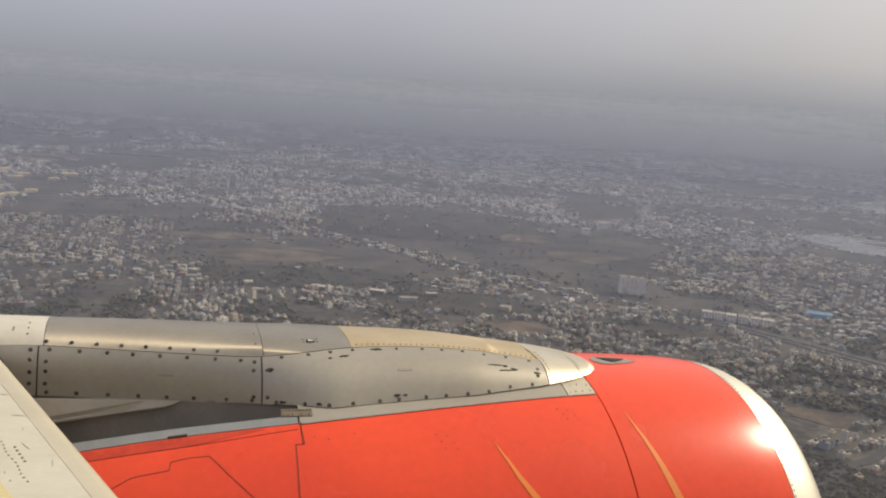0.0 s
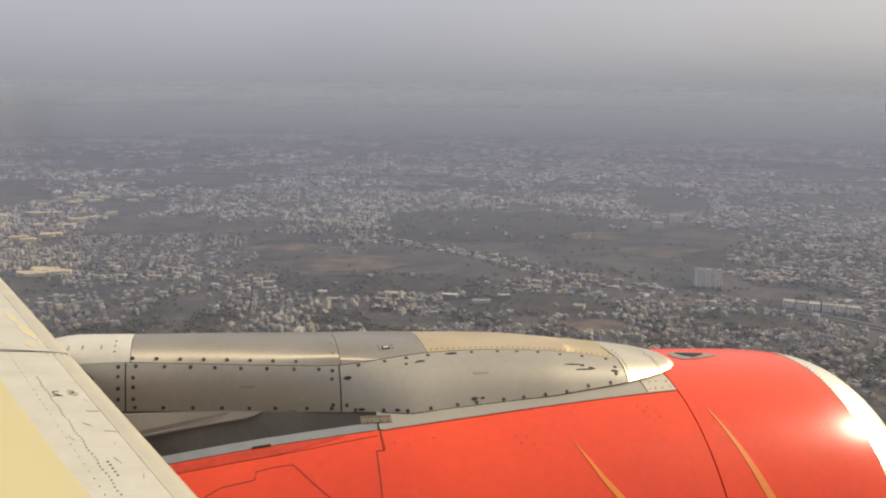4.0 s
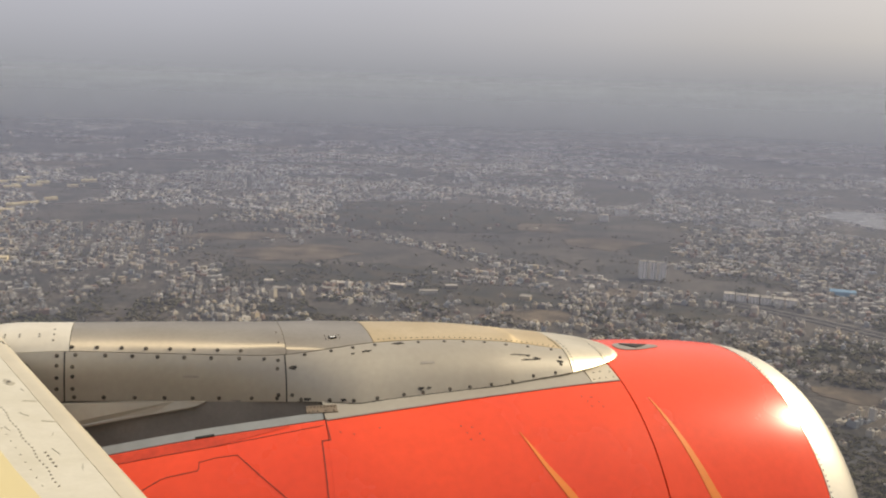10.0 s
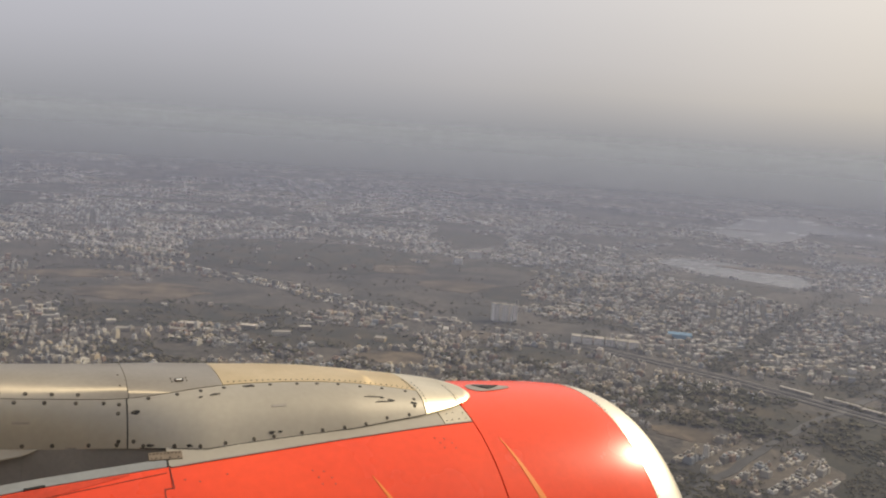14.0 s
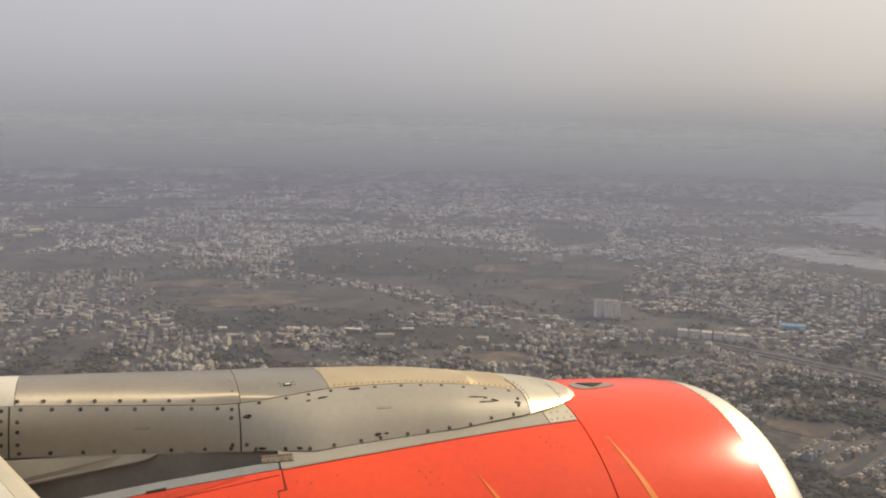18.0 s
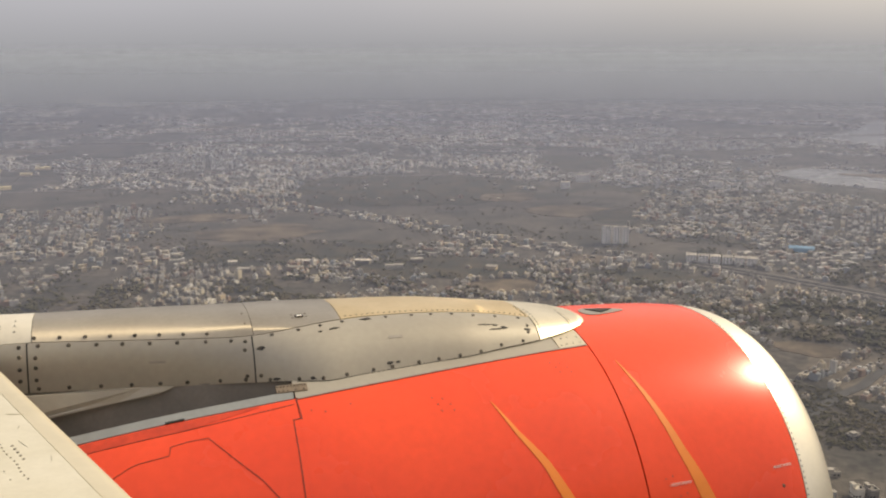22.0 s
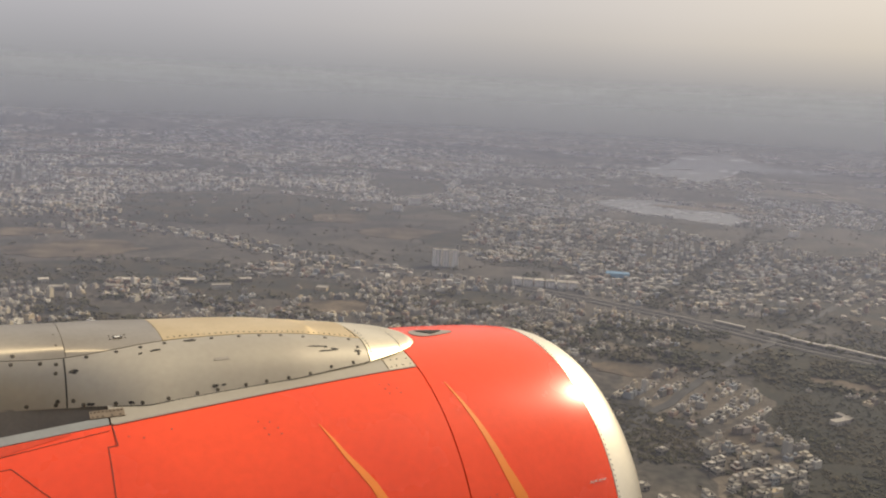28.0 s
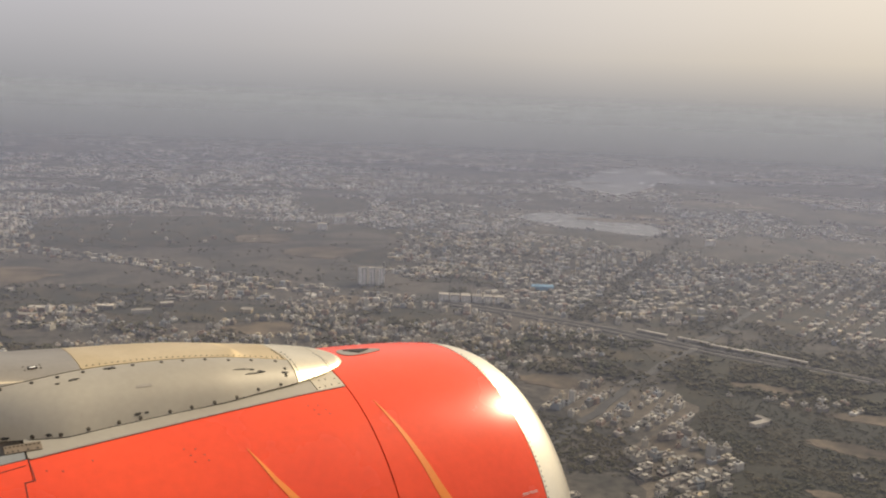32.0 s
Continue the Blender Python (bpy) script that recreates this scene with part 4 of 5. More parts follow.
def ribbon(name, pts, width, mat, z, label, category):
    bm = bmesh.new()
    prev = None
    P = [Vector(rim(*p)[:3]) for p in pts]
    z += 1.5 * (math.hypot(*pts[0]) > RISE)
    for k, p in enumerate(P):
        way = (P[min(k + 1, len(P) - 1)] - P[max(k - 1, 0)]).normalized()
        side = Vector((-way.y, way.x, 0)) * width / 2
        row = [bm.verts.new(p + side - Vector((0, 0, 0.3))), bm.verts.new(p + side + Vector((0, 0, z))), bm.verts.new(p - side + Vector((0, 0, z))), bm.verts.new(p - side - Vector((0, 0, 0.3)))]
        if prev:
            for i in range(3):
                bm.faces.new((prev[i], row[i], row[i + 1], prev[i + 1]))
        prev = row
    bmesh.ops.recalc_face_normals(bm, faces=bm.faces)
    return tagged(part(name, bm, mat), label, category, kind="structure")


def bend(pts, n, wob=0.0, seed=0):
    r, out = random.Random(seed), []
    for k in range(n + 1):
        s = k / n * (len(pts) - 1)
        i = min(int(s), len(pts) - 2)
        f = s - i
        out.append((pts[i][0] * (1 - f) + pts[i + 1][0] * f + r.uniform(-wob, wob), pts[i][1] * (1 - f) + pts[i + 1][1] * f + r.uniform(-wob, wob)))
    return out


RAIL = [(330, 1165), (419, 1080), (500, 994), (583, 875), (650, 801), (790, 630)]
BAND = [(-700, 2060), (-468, 1825), (-285, 1620), (-81, 1484), (63, 1337), (188, 1230), (330, 1150)]
ROADS = [([(200, 560), (270, 631), (353, 706), (493, 839), (616, 928), (760, 1060)], 9, ROAD), ([(482, 1040), (700, 1310), (923, 1584), (1050, 1740)], 18, SCRUB), (BAND, 6, ROAD),
         ([(-1400, 1750), (-800, 1850), (-400, 2060), (500, 2150), (1100, 2250)], 9, PALE_ROAD), ([(-1500, 2900), (-500, 3000), (500, 2950), (1600, 3200)], 14, PALE_ROAD)]
for k, (pts, width, mat) in enumerate(ROADS):
    ribbon("road", bend(pts, 30, 3.0, k), width, mat, 0.6 + 0.02 * k, "long straight road crossing the plain" if mat is not SCRUB else "dark tree-lined canal", "road" if mat is not SCRUB else "canal")
for off in (-11, -4, 4, 11):
    ribbon("railway_track", [(x + off * 0.68, y + off * 0.73) for x, y in bend(RAIL, 30)], 3.0, PALE_ROAD if off in (-4, 11) else ROAD, 0.9, "grey railway track on ballast", "railway")


def near_line(x, y, pts, gap):
    for (x0, y0), (x1, y1) in zip(pts, pts[1:]):
        dx, dy = x1 - x0, y1 - y0
        f = max(0, min(1, ((x - x0) * dx + (y - y0) * dy) / (dx * dx + dy * dy)))
        if (x - x0 - f * dx) ** 2 + (y - y0 - f * dy) ** 2 < gap * gap:
            return True
    return False


def inside(x, y, pts):
    hit = False
    for (x0, y0), (x1, y1) in zip(pts, pts[1:] + pts[:1]):
        if (y0 > y) != (y1 > y) and x < x0 + (y - y0) / (y1 - y0) * (x1 - x0):
            hit = not hit
    return hit


BANDS = {}
for entry in reversed(OPEN):
    far_off, reach = math.hypot(entry[0], entry[1]), max(entry[2], entry[3])
    for band in range(int(max(0, far_off - reach) // 500), int((far_off + reach) // 500) + 1):
        BANDS.setdefault(band, []).append(entry)


def openness(x, y):
    for cx, cy, rx, ry, turn, what in BANDS.get(int(math.hypot(x, y) // 500), ()):
        c, s = math.cos(turn), math.sin(turn)
        u, v = ((x - cx) * c + (y - cy) * s) / rx, (-(x - cx) * s + (y - cy) * c) / ry
        if u * u + v * v < 1:
            return what
    return ""


def blocked(x, y, gap):
    return near_line(x, y, RAIL, 26) or any(near_line(x, y, p, w / 2 + gap) for p, w, _ in ROADS) or any(inside(x, y, p) for p in LAKES)


def built(x, y):
    """How densely the town is built here, 0 to 1."""
    what = openness(x, y)
    if near_line(x, y, BAND, 30):
        return 0.85
    for cx, cy, rx, ry, turn, share in TOWN:
        u, v = (x - cx) * math.cos(turn) + (y - cy) * math.sin(turn), -(x - cx) * math.sin(turn) + (y - cy) * math.cos(turn)
        if cy < 1000 and (u / rx) ** 2 + (v / ry) ** 2 < 1:
            return share
    if what in ("field", "scrub", "wood"):
        return {"scrub": 0.014, "wood": 0.022}.get(what, 0.0)
    a = noise.noise(Vector((x * 0.0022, y * 0.0022, 3.1)))
    b = noise.noise(Vector((x * 0.0075, y * 0.0075, 7.7)))
    if what == "land":
        return max(0.0, 0.03 + 0.5 * (b - 0.25))
    d = max(0.0, min(0.85, 0.02 + 3.2 * a + 1.6 * b))
    for cx, cy, rx, ry, turn, share in TOWN:
        c, s = math.cos(turn), math.sin(turn)
        u, v = ((x - cx) * c + (y - cy) * s) / rx, (-(x - cx) * s + (y - cy) * c) / ry
        if u * u + v * v < 1 + 0.7 * b:
            d = max(d, share * min(1.15, max(0.45 if cy < 2300 else 0.0, 1.0 + (2.0 * b if cy < 2300 else 2.6 * b + 1.4 * a))))
    return 0.06 if d < 0.16 and math.hypot(x, y) < 900 else d


# districts, each with its own street direction
rng = random.Random(11)
SEEDS = []
while len(SEEDS) < 380:
    far_off, across = 400 + 13600 * rng.random() ** 1.9, rng.uniform(-0.85, 1.1)
    SEEDS.append((across * far_off, far_off, rng.uniform(-0.7, 0.7), rng.uniform(0.75, 1.3)))
SEED_XY = np.array([s[:2] for s in SEEDS])


def district(x, y):
    d = (SEED_XY[:, 0] - x) ** 2 + ((SEED_XY[:, 1] - y) * 1.2) ** 2
    return SEEDS[int(d.argmin())]


def box(V, Fc, cx, cy, z0, sx, sy, sz, turn):
    c, s, n = math.cos(turn), math.sin(turn), len(V)
    for z in (z0, z0 + sz):
        for u, v in ((-1, -1), (1, -1), (1, 1), (-1, 1)):
            V.append((cx + u * sx / 2 * c - v * sy / 2 * s, cy + u * sx / 2 * s + v * sy / 2 * c, z))
    Fc += [(n + 4, n + 5, n + 6, n + 7)] + [(n + k, n + (k + 1) % 4, n + 4 + (k + 1) % 4, n + 4 + k) for k in range(4)]


def in_view(x, y, margin=0.0):
    a = math.degrees(math.atan2(x, y))
    return -37 - margin < a < 47 + margin


# house plots, nearest first
plots = []
rng = random.Random(5)
for n_d, (dx, dy, turn, grain) in enumerate(SEEDS):
    reach = math.hypot(dx, dy)
    cell = (8.7 if reach < 1000 else 8.6 if reach < 1900 else 11.0 if reach < 2700 else 16.0 if reach < 3800 else 26.0 if reach < 5500 else 46.0 if reach < 8500 else 76.0) * (0.85 + 0.25 * grain)
    side = int((420 if reach < 2500 else 700 if reach < 5000 else 1100 if reach < 8500 else 1700) / cell)
    uu, vv = np.meshgrid(np.arange(-side, side + 1), np.arange(-side, side + 1))
    c, s = math.cos(turn), math.sin(turn)
    gx, gy = dx + (uu * c - vv * s) * cell, dy + (uu * s + vv * c) * cell
    far = ((gx[..., None] - SEED_XY[:, 0]) ** 2 + ((gy[..., None] - SEED_XY[:, 1]) * 1.2) ** 2).argmin(-1)
    keep = (far == n_d) & (vv % 3 != 0) & (uu % 9 != 0)
    for u, v in np.argwhere(keep):
        x, y = gx[u, v] + rng.uniform(-0.1, 0.1) * cell, gy[u, v] + rng.uniform(-0.1, 0.1) * cell
        r = math.hypot(x, y)
        if not 420 < r < 15000 or y < 0 or not in_view(x, y, 3) or rng.random() > built(x, y) or blocked(x, y, cell * 0.4):
            continue
        plots.append((r, float(x), float(y), turn + rng.choice((0, 0, 0, math.pi / 2)) + rng.uniform(-0.06, 0.06), cell, grain))
plots.sort()

# near houses: six kinds, each a thing with its parts
def house(kind):
    r = random.Random(100 + kind)
    root = thing("house", Matrix(), "pale flat-roofed concrete house with small windows", "house", "houses of the town")
    w, d, h = r.uniform(6, 8.6), r.uniform(5.6, 7.6), (3.2, 3.4, 6.2, 3.3, 6.3, 3.2, 6.4)[kind]
    bm = bmesh.new()
    V, Fc = [], []
    box(V, Fc, 0, 0, -0.3, w, d, h + 0.3, 0)
    ux, uy = w * r.uniform(0.28, 0.5), d * r.uniform(0.3, 0.6)
    ox, oy = (w - ux) / 2 * r.choice((-1, 1)), (d - uy) / 2 * r.choice((-1, 1))
    box(V, Fc, ox * 0.97, oy * 0.97, h, ux, uy, 2.3, 0)
    vs = [bm.verts.new(v) for v in V]
    for f in Fc:
        bm.faces.new([vs[k] for k in f])
    part("walls", bm, WALLS_NEAR, root)
    bm = bmesh.new()
    V, Fc = [], []
    for cx, cy, sx, sy in ((0, d / 2 - 0.15, w + 0.2, 0.3), (0, -d / 2 + 0.15, w + 0.2, 0.3), (w / 2 - 0.15, 0, 0.3, d), (-w / 2 + 0.15, 0, 0.3, d)):
        box(V, Fc, cx, cy, h - 0.25, sx + 0.2, sy + 0.2, 0.95, 0)
    box(V, Fc, ox * 0.97, oy * 0.97, h + 2.3, ux + 0.7, uy + 0.7, 0.25, 0)
    vs = [bm.verts.new(v) for v in V]
    for f in Fc:
        bm.faces.new([vs[k] for k in f])
    part("roof", bm, ROOF_NEAR, root, "weathered concrete roof with parapet")
    bm = bmesh.new()
    V, Fc = [], []
    for fl in range(int(h // 3.2)):
        for k in range(3):
            if r.random() < 0.85:
                box(V, Fc, -w / 2 + w * (k + 0.5) / 3, -d / 2, 1.0 + fl * 3.2, 1.3, 0.12, 1.4, 0)
            if r.random() < 0.85:
                box(V, Fc, w / 2, -d / 2 + d * (k + 0.5) / 3, 1.0 + fl * 3.2, 0.12, 1.3, 1.4, 0)
            if r.random() < 0.85:
                box(V, Fc, -w / 2, -d / 2 + d * (k + 0.5) / 3, 1.0 + fl * 3.2, 0.12, 1.3, 1.4, 0)
    vs = [bm.verts.new(v) for v in V]
    for f in Fc:
        bm.faces.new([vs[k] for k in f])
    part("windows", bm, PANE, root, "small dark windows")
    bm = bmesh.new()
    bmesh.ops.create_cone(bm, cap_ends=True, segments=10, radius1=0.75, radius2=0.62, depth=1.5, matrix=Matrix.Translation((-ox * 0.7, -oy * 0.7, h + 0.75)))
    part("water_tank", bm, TANK, root, "black plastic water tank")
    return root


kinds = [house(k) for k in range(7)]
NEAR = 290
rng = random.Random(21)
for k, (r, x, y, turn, cell, grain) in enumerate(plots[:NEAR]):
    m = Matrix.Translation((x, y, 0.0)) @ Matrix.Rotation(turn, 4, "Z")
    if k < len(kinds):
        kinds[k].matrix_world = m
    else:
        copy_thing(kinds[rng.randrange(len(kinds))], m)


def joined(name, V, Fc, mat, label, category):
    me = bpy.data.meshes.new(name)
    me.from_pydata(V, [], Fc)
    me.materials.append(mat)
    return tagged(new(name, me), label, category, kind="stuff")


batches = {}
for r, x, y, turn, cell, grain in plots[NEAR:]:
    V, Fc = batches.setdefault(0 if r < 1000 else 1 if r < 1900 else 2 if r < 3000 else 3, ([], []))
    k = cell * 0.60 * rng.choice((0.55, 0.8, 0.95, 1.0, 1.0, 1.1, 1.3))
    w, d, h = k * rng.uniform(0.8, 1.5), k * rng.uniform(0.7, 1.15), rng.choice((2.8, 3.0, 3.2, 3.4, 5.8, 6.2))
    if rng.random() < 0.05:
        w, h = w * 2.1, h * 0.8
    elif rng.random() < 0.03:
        h *= 1.8
    # far houses moved and shrunk with the bent plain to fit the camera's view
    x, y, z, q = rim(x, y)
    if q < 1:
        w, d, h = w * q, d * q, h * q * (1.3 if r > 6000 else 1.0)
    box(V, Fc, x, y, z - 0.3, w, d, h + 0.3, turn)
    if r < 1200:
        o = rng.uniform(-0.18, 0.18)
        box(V, Fc, x + o * w, y + o * d, h, w * rng.uniform(0.25, 0.5), d * rng.uniform(0.3, 0.6), 2.1, turn)
    if r < 1300 and rng.random() < 0.3:
        q = rng.uniform(0.3, 0.45)
        c, s = math.cos(turn), math.sin(turn)
        box(V, Fc, x + (w / 2 + d * q / 2) * c, y + (w / 2 + d * q / 2) * s, -0.3, d * q, d * q * 1.4, h * rng.uniform(0.4, 0.7), turn)
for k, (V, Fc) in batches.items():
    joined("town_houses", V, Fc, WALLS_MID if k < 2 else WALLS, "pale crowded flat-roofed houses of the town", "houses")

# long sheds and blocks of flats
def slab(name, x, y, sx, sy, h, turn, mat, label, category, group, floors=0):
    root = thing(name, Matrix.Translation((x, y, 0)) @ Matrix.Rotation(turn, 4, "Z"), label, category, group)
    for nm, m, dims in (("walls", mat, (0, 0, -0.3, sx, sy, h + 0.3)), ("roof", ROOF_NEAR if floors else mat, (0, 0, h, sx + 0.8, sy + 0.8, 0.5))):
        V, Fc = [], []
        box(V, Fc, *dims, 0)
        if nm == "roof" and not floors:
            n = len(V)
            V += [(-sx / 2, 0, h + sy * 0.16 + 0.5), (sx / 2, 0, h + sy * 0.16 + 0.5)]
            Fc += [(4, 5, n + 1, n), (6, 7, n, n + 1), (5, 6, n + 1), (7, 4, n)]
        bm = bmesh.new()
        vs = [bm.verts.new(v) for v in V]
        for f in Fc:
            bm.faces.new([vs[i] for i in f])
        part(nm, bm, m, root)
    if floors:
        for side in (-1, 1):
            V, Fc = [], []
            cols = max(2, int(sx / 4))
            for fl in range(floors):
                for k in range(cols):
                    box(V, Fc, -sx / 2 + sx * (k + 0.5) / cols, side * sy / 2, 1 + fl * h / floors, 1.3, 0.25, 1.2, 0)
            bm = bmesh.new()
            vs = [bm.verts.new(v) for v in V]
            for f in Fc:
                bm.faces.new([vs[i] for i in f])
            part("windows", bm, PANE, root, "rows of dark windows")
    return root


rng = random.Random(31)
for k in range(34):
    cx, cy, q = rng.choice(((-1063, 1776, 1.0), (-1100, 2100, 1.0), (-1000, 1560, 0.8), (-738, 1239, 0.25)))
    slab("shed", cx + rng.uniform(-120, 120) * q, cy + rng.uniform(-150, 150) * q, rng.uniform(18, 40), rng.uniform(9, 15), rng.uniform(4, 6), rng.uniform(0.2, 0.7), SUNLIT_SHED,
         "long industrial shed with yellow sunlight put into its colour", "shed", "industrial sheds")
for k in range(3):
    slab("apartment_tower", 242 + 13 * k, 1299 - 3 * k, 9, 13, 26, 0.15, PALE_TOWER, "pale tall apartment tower in a row", "tower", "apartment towers", 10)
for k in range(6):
    slab("apartment_block", 338 + 15 * k, 1180 - 5 * k, 13, 14, 9, -0.25, PALE_TOWER, "cream three-storey block of flats", "flats", "blocks of flats", 3)
slab("warehouse", 509, 1230, 34, 15, 7, -0.3, TIN_BLUE, "warehouse with a faded blue tin roof", "warehouse", "")
for k, (x, y, w) in enumerate(((-69, 1138, 24), (-199, 1128, 20), (-190, 1165, 30), (-114, 1167, 22), (-40, 1175, 16), (60, 1130, 14), (-265, 1120, 18), (-290, 1160, 12))):
    slab("hall", x, y, w, 9 + k % 3 * 2, 5, rng.uniform(-0.3, 0.3), WALLS_NEAR, "pale isolated hall standing in dark scrub", "hall", "isolated halls", 1)
for k in range(12):
    x, y = rng.uniform(-500, 1300), rng.uniform(1500, 2700)
    if not openness(x, y) and not blocked(x, y, 25):
        slab("apartment_block", x, y, rng.uniform(16, 30), rng.uniform(11, 14), rng.uniform(9, 16), rng.uniform(-0.5, 0.5), PALE_TOWER, "pale far-off block of flats", "flats", "blocks of flats", 4)
for k in range(5):
    x, y = bend(RAIL, 100)[48 + 7 * k]
    slab("platform_shelter", x + 15 + 5 * (k % 2), y + 12, 40, 5, 4, -0.92, ROOF_NEAR, "long grey station platform shelter", "shelter", "station shelters")
for x, y, t in ((486, 648, 0.3), (590, 560, -0.5)):
    slab("school_wing", x, y, 20, 6, 4, t, ROOF_NEAR, "low pale building among trees", "building", "low buildings", 1)
    slab("school_wing", x + 12 * math.cos(t) - 6 * math.sin(t), y + 12 * math.sin(t) + 6 * math.cos(t), 5, 15, 4, t, ROOF_NEAR, "low pale building among trees", "building", "low buildings", 1)

# ---- trees ----
ICO = bmesh.new()
bmesh.ops.create_icosphere(ICO, subdivisions=1, radius=1.0)
ICO_V = np.array([v.co[:] for v in ICO.verts])
ICO_F = [tuple(v.index for v in f.verts) for f in ICO.faces]
ICO.free()


def clump(V, Fc, x, y, z, r, rg):
    n = len(V)
    k = 1 + 0.32 * np.array([rg.uniform(-1, 1) for _ in range(len(ICO_V))])[:, None]
    q = ICO_V * k * (r, r, r * 0.6) + (x, y, z)
    V.extend(map(tuple, q))
    Fc.extend(tuple(n + i for i in f) for f in ICO_F)


def tree(seed):
    rg = random.Random(seed)
    root = thing("tree", Matrix(), "dusty dark green broad-crowned tree", "tree", "trees of the plain")
    bm = bmesh.new()
    bmesh.ops.create_cone(bm, cap_ends=True, segments=8, radius1=0.4, radius2=0.2, depth=4.5, matrix=Matrix.Translation((0, 0, 2.0)))
    for a in (0.4, 2.4, 4.5):
        bmesh.ops.create_cone(bm, cap_ends=True, segments=6, radius1=0.18, radius2=0.07, depth=3.2,
                              matrix=Matrix.Translation((math.cos(a) * 1.0, math.sin(a) * 1.0, 4.6)) @ Matrix.Rotation(a, 4, "Z") @ Matrix.Rotation(0.75, 4, "Y"))
    part("trunk", bm, BARK, root)
    V, Fc = [], []
    for k in range(38):
        a, q = rg.uniform(0, 6.28), rg.uniform(0, 1) ** 0.6
        clump(V, Fc, math.cos(a) * q * 3.6, math.sin(a) * q * 3.6, 5.4 + rg.uniform(-1.2, 2.2) * (1.1 - q * 0.6), rg.uniform(0.5, 1.1), rg)
    bm = bmesh.new()
    vs = [bm.verts.new(v) for v in V]
    for f in Fc:
        bm.faces.new([vs[i] for i in f])
    part("crown", bm, LEAF, root)
    return root


rng = random.Random(41)
spots = []
while len(spots) < 34000:
    r, a = 430 * (2300 / 430) ** (rng.random() ** 1.25), radians(rng.uniform(-38, 48))
    x, y = r * math.sin(a), r * math.cos(a)
    what = openness(x, y)
    p = {"wood": 1.0, "scrub": 0.45, "field": 0.02, "land": 0.1}.get(what, 0.85 if 1000 < r < 1750 and x > 0.28 * y else 0.32 if r > 1100 else 0.7)
    p *= 0.15 if any(math.hypot((x - q[0]) / q[2], (y - q[1]) / q[3]) < 0.9 for q in TOWN[8:10]) else 1.0
    p *= max(0.8 if what == "wood" else 0.15 if what == "scrub" else 0.008, min(1.0, 0.1 + 2.4 * noise.noise(Vector((x * 0.018, y * 0.018, 1.5))) + 1.2 * noise.noise(Vector((x * 0.006, y * 0.006, 4.5)))))
    if rng.random() < p and not any(inside(x, y, q) for q in LAKES) and not near_line(x, y, RAIL, 14):
        spots.append((r, x, y))
for k in range(420):
    x, y = bend(ROADS[1][0], 420)[k]
    spots.append((math.hypot(x, y), x + rng.uniform(-14, 14), y + rng.uniform(-14, 14)))
spots.sort()
tree_kinds = [tree(k) for k in range(5)]
for k, (r, x, y) in enumerate(spots[:150]):
    m = Matrix.Translation((x, y, -0.2)) @ Matrix.Rotation(rng.uniform(0, 6.28), 4, "Z")
    if k < len(tree_kinds):
        tree_kinds[k].matrix_world = m
    else:
        copy_thing(tree_kinds[rng.randrange(5)], m)
V, Fc = [], []
for r, x, y in spots[150:]:
    size = (0.55 if r < 900 else 0.7) + (1.6 if r < 900 else 2.2) * rng.random() ** 1.7
    size *= 1.0 if r < 900 else 1.6
    for q in range(5 if r < 800 else 3 if r < 1100 else 2 if r < 1500 else 1):
        clump(V, Fc, x + rng.uniform(-1, 1) * size * 1.1, y + rng.uniform(-1, 1) * size * 1.1, size * rng.uniform(0.4, 1.0), size * rng.uniform(0.35, 0.75), rng)
joined("tree_cover", V, Fc, LEAF, "scattered dusty dark trees between the houses", "trees")

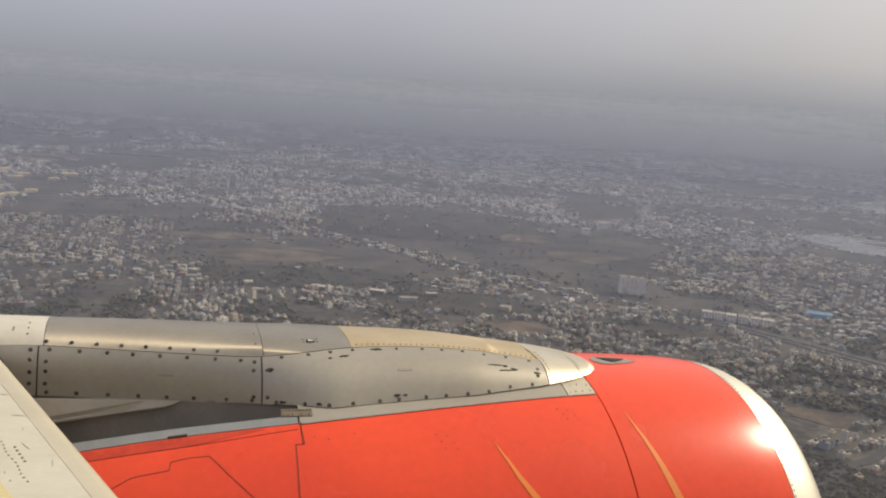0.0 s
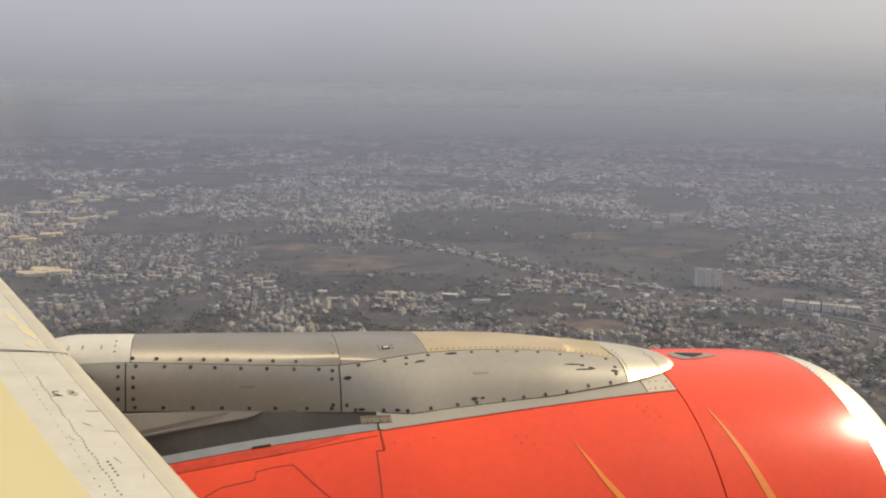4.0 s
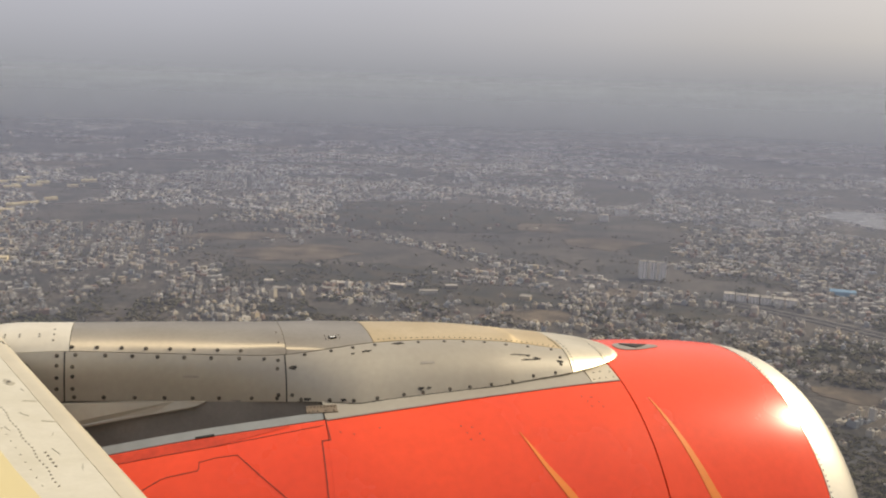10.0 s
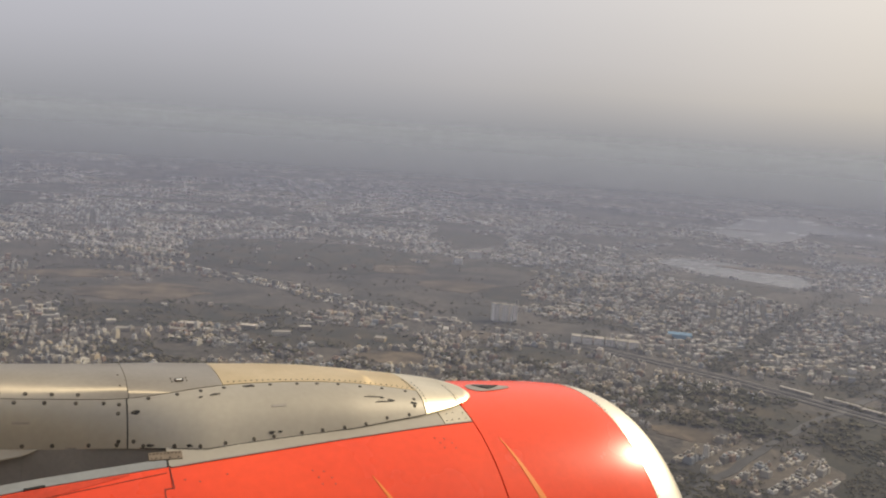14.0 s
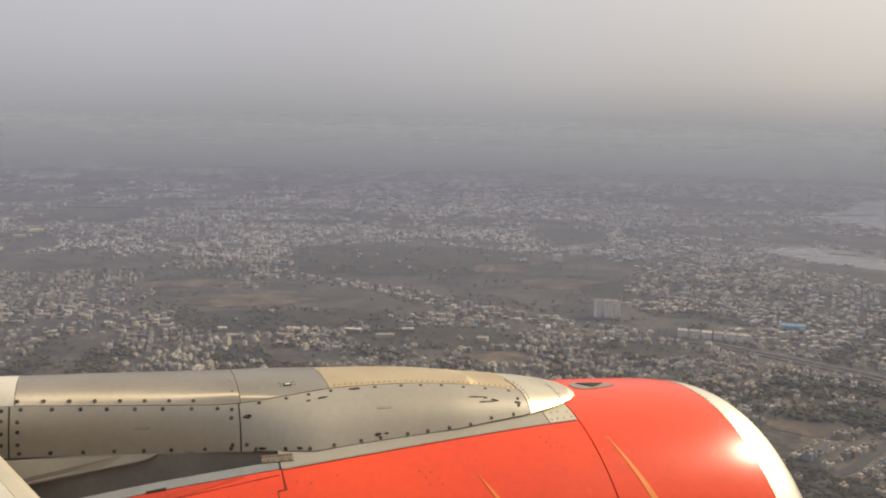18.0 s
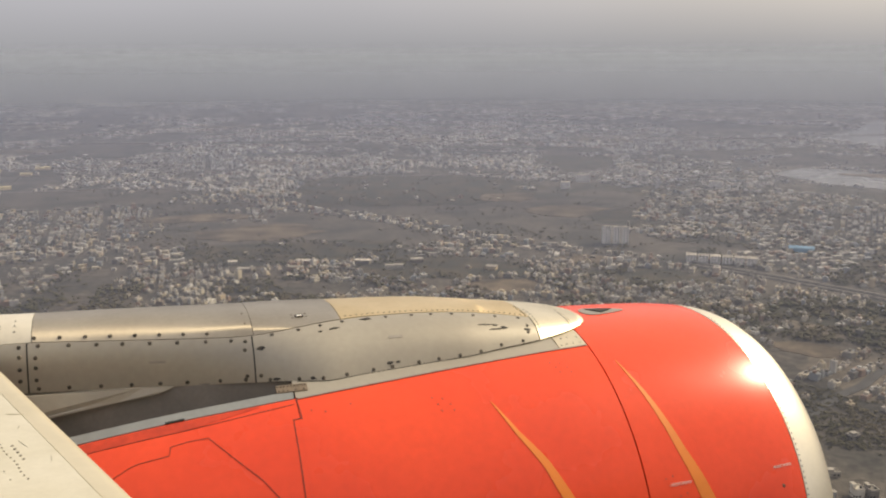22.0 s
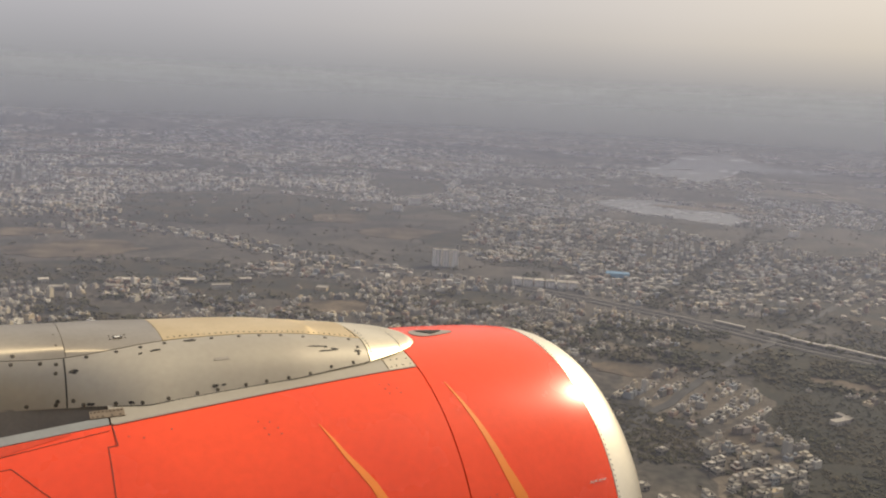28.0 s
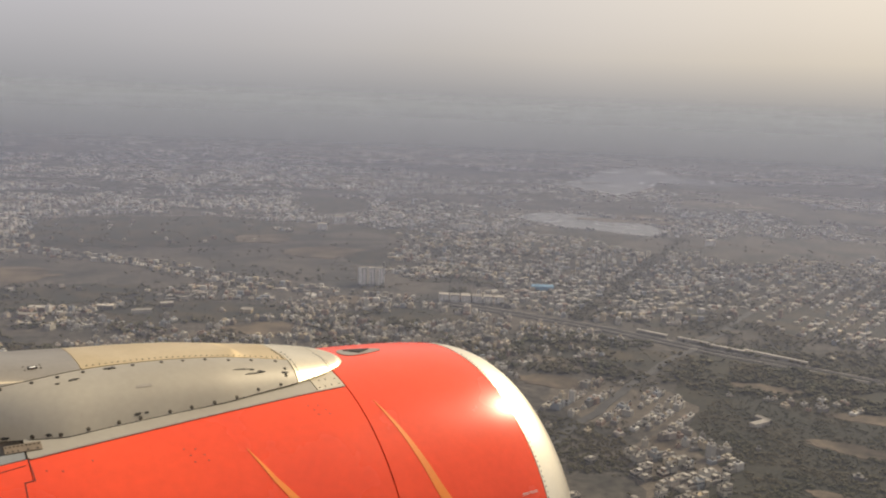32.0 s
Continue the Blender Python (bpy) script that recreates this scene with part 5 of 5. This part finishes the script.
# ---- haze: see-through sheets with distance haze painted into colour and opacity ----
def haze_sheet(since, until, thick, tone):
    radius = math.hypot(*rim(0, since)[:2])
    m = bpy.data.materials.new("painted_haze")
    m.use_nodes = True
    n, l = m.node_tree.nodes, m.node_tree.links
    n.clear()
    out, mix, clear = n.new("ShaderNodeOutputMaterial"), n.new("ShaderNodeMixShader"), n.new("ShaderNodeBsdfTransparent")
    haze_bsdf, up = n.new("ShaderNodeBsdfDiffuse"), n.new("ShaderNodeCombineXYZ")
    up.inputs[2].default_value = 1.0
    # haze colour painted paler towards the horizon
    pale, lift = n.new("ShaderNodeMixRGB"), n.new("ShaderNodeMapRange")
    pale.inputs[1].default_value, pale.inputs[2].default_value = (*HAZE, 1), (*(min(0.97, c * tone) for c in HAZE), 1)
    l.new(pale.outputs[0], haze_bsdf.inputs[0])
    l.new(up.outputs[0], haze_bsdf.inputs["Normal"])
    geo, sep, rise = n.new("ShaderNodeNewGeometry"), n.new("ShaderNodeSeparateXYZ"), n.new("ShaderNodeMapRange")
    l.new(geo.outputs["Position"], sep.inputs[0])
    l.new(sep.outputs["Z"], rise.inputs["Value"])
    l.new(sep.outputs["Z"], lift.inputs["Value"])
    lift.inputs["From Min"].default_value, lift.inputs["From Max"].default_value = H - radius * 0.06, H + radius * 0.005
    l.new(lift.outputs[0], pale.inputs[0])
    # opacity ramped to match the camera's sight lines to the ground
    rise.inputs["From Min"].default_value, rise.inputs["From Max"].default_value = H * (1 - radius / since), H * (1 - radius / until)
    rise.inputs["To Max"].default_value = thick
    thin, both_h = n.new("ShaderNodeMapRange"), n.new("ShaderNodeMath")
    l.new(sep.outputs["Z"], thin.inputs["Value"])
    thin.inputs["From Min"].default_value, thin.inputs["From Max"].default_value = H - radius * 0.02, H + radius * 0.02
    thin.inputs["To Min"].default_value, thin.inputs["To Max"].default_value = 1.0, 0.0
    thin.interpolation_type = "SMOOTHSTEP"
    both_h.operation = "MULTIPLY"
    l.new(rise.outputs[0], both_h.inputs[0])
    l.new(thin.outputs[0], both_h.inputs[1])
    l.new(both_h.outputs[0], mix.inputs[0])
    l.new(clear.outputs[0], mix.inputs[1])
    l.new(haze_bsdf.outputs[0], mix.inputs[2])
    l.new(mix.outputs[0], out.inputs[0])
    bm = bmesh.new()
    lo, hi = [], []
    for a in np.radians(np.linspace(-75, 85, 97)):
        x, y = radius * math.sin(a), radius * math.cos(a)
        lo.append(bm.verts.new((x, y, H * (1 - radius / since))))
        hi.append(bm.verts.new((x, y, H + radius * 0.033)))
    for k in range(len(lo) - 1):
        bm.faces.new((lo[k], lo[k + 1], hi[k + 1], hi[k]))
    return tagged(part("haze_sheet", bm, m, smooth=True), "see-through sheet with grey distance haze put into its colour", "haze", kind="stuff")


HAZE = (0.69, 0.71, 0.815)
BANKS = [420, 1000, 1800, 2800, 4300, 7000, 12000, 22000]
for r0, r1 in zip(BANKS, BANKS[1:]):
    haze_sheet(r0, r1, 1 - math.exp(-(r1 - r0) / (2850.0 if r0 < 2500 else 4400.0)), 1.36)
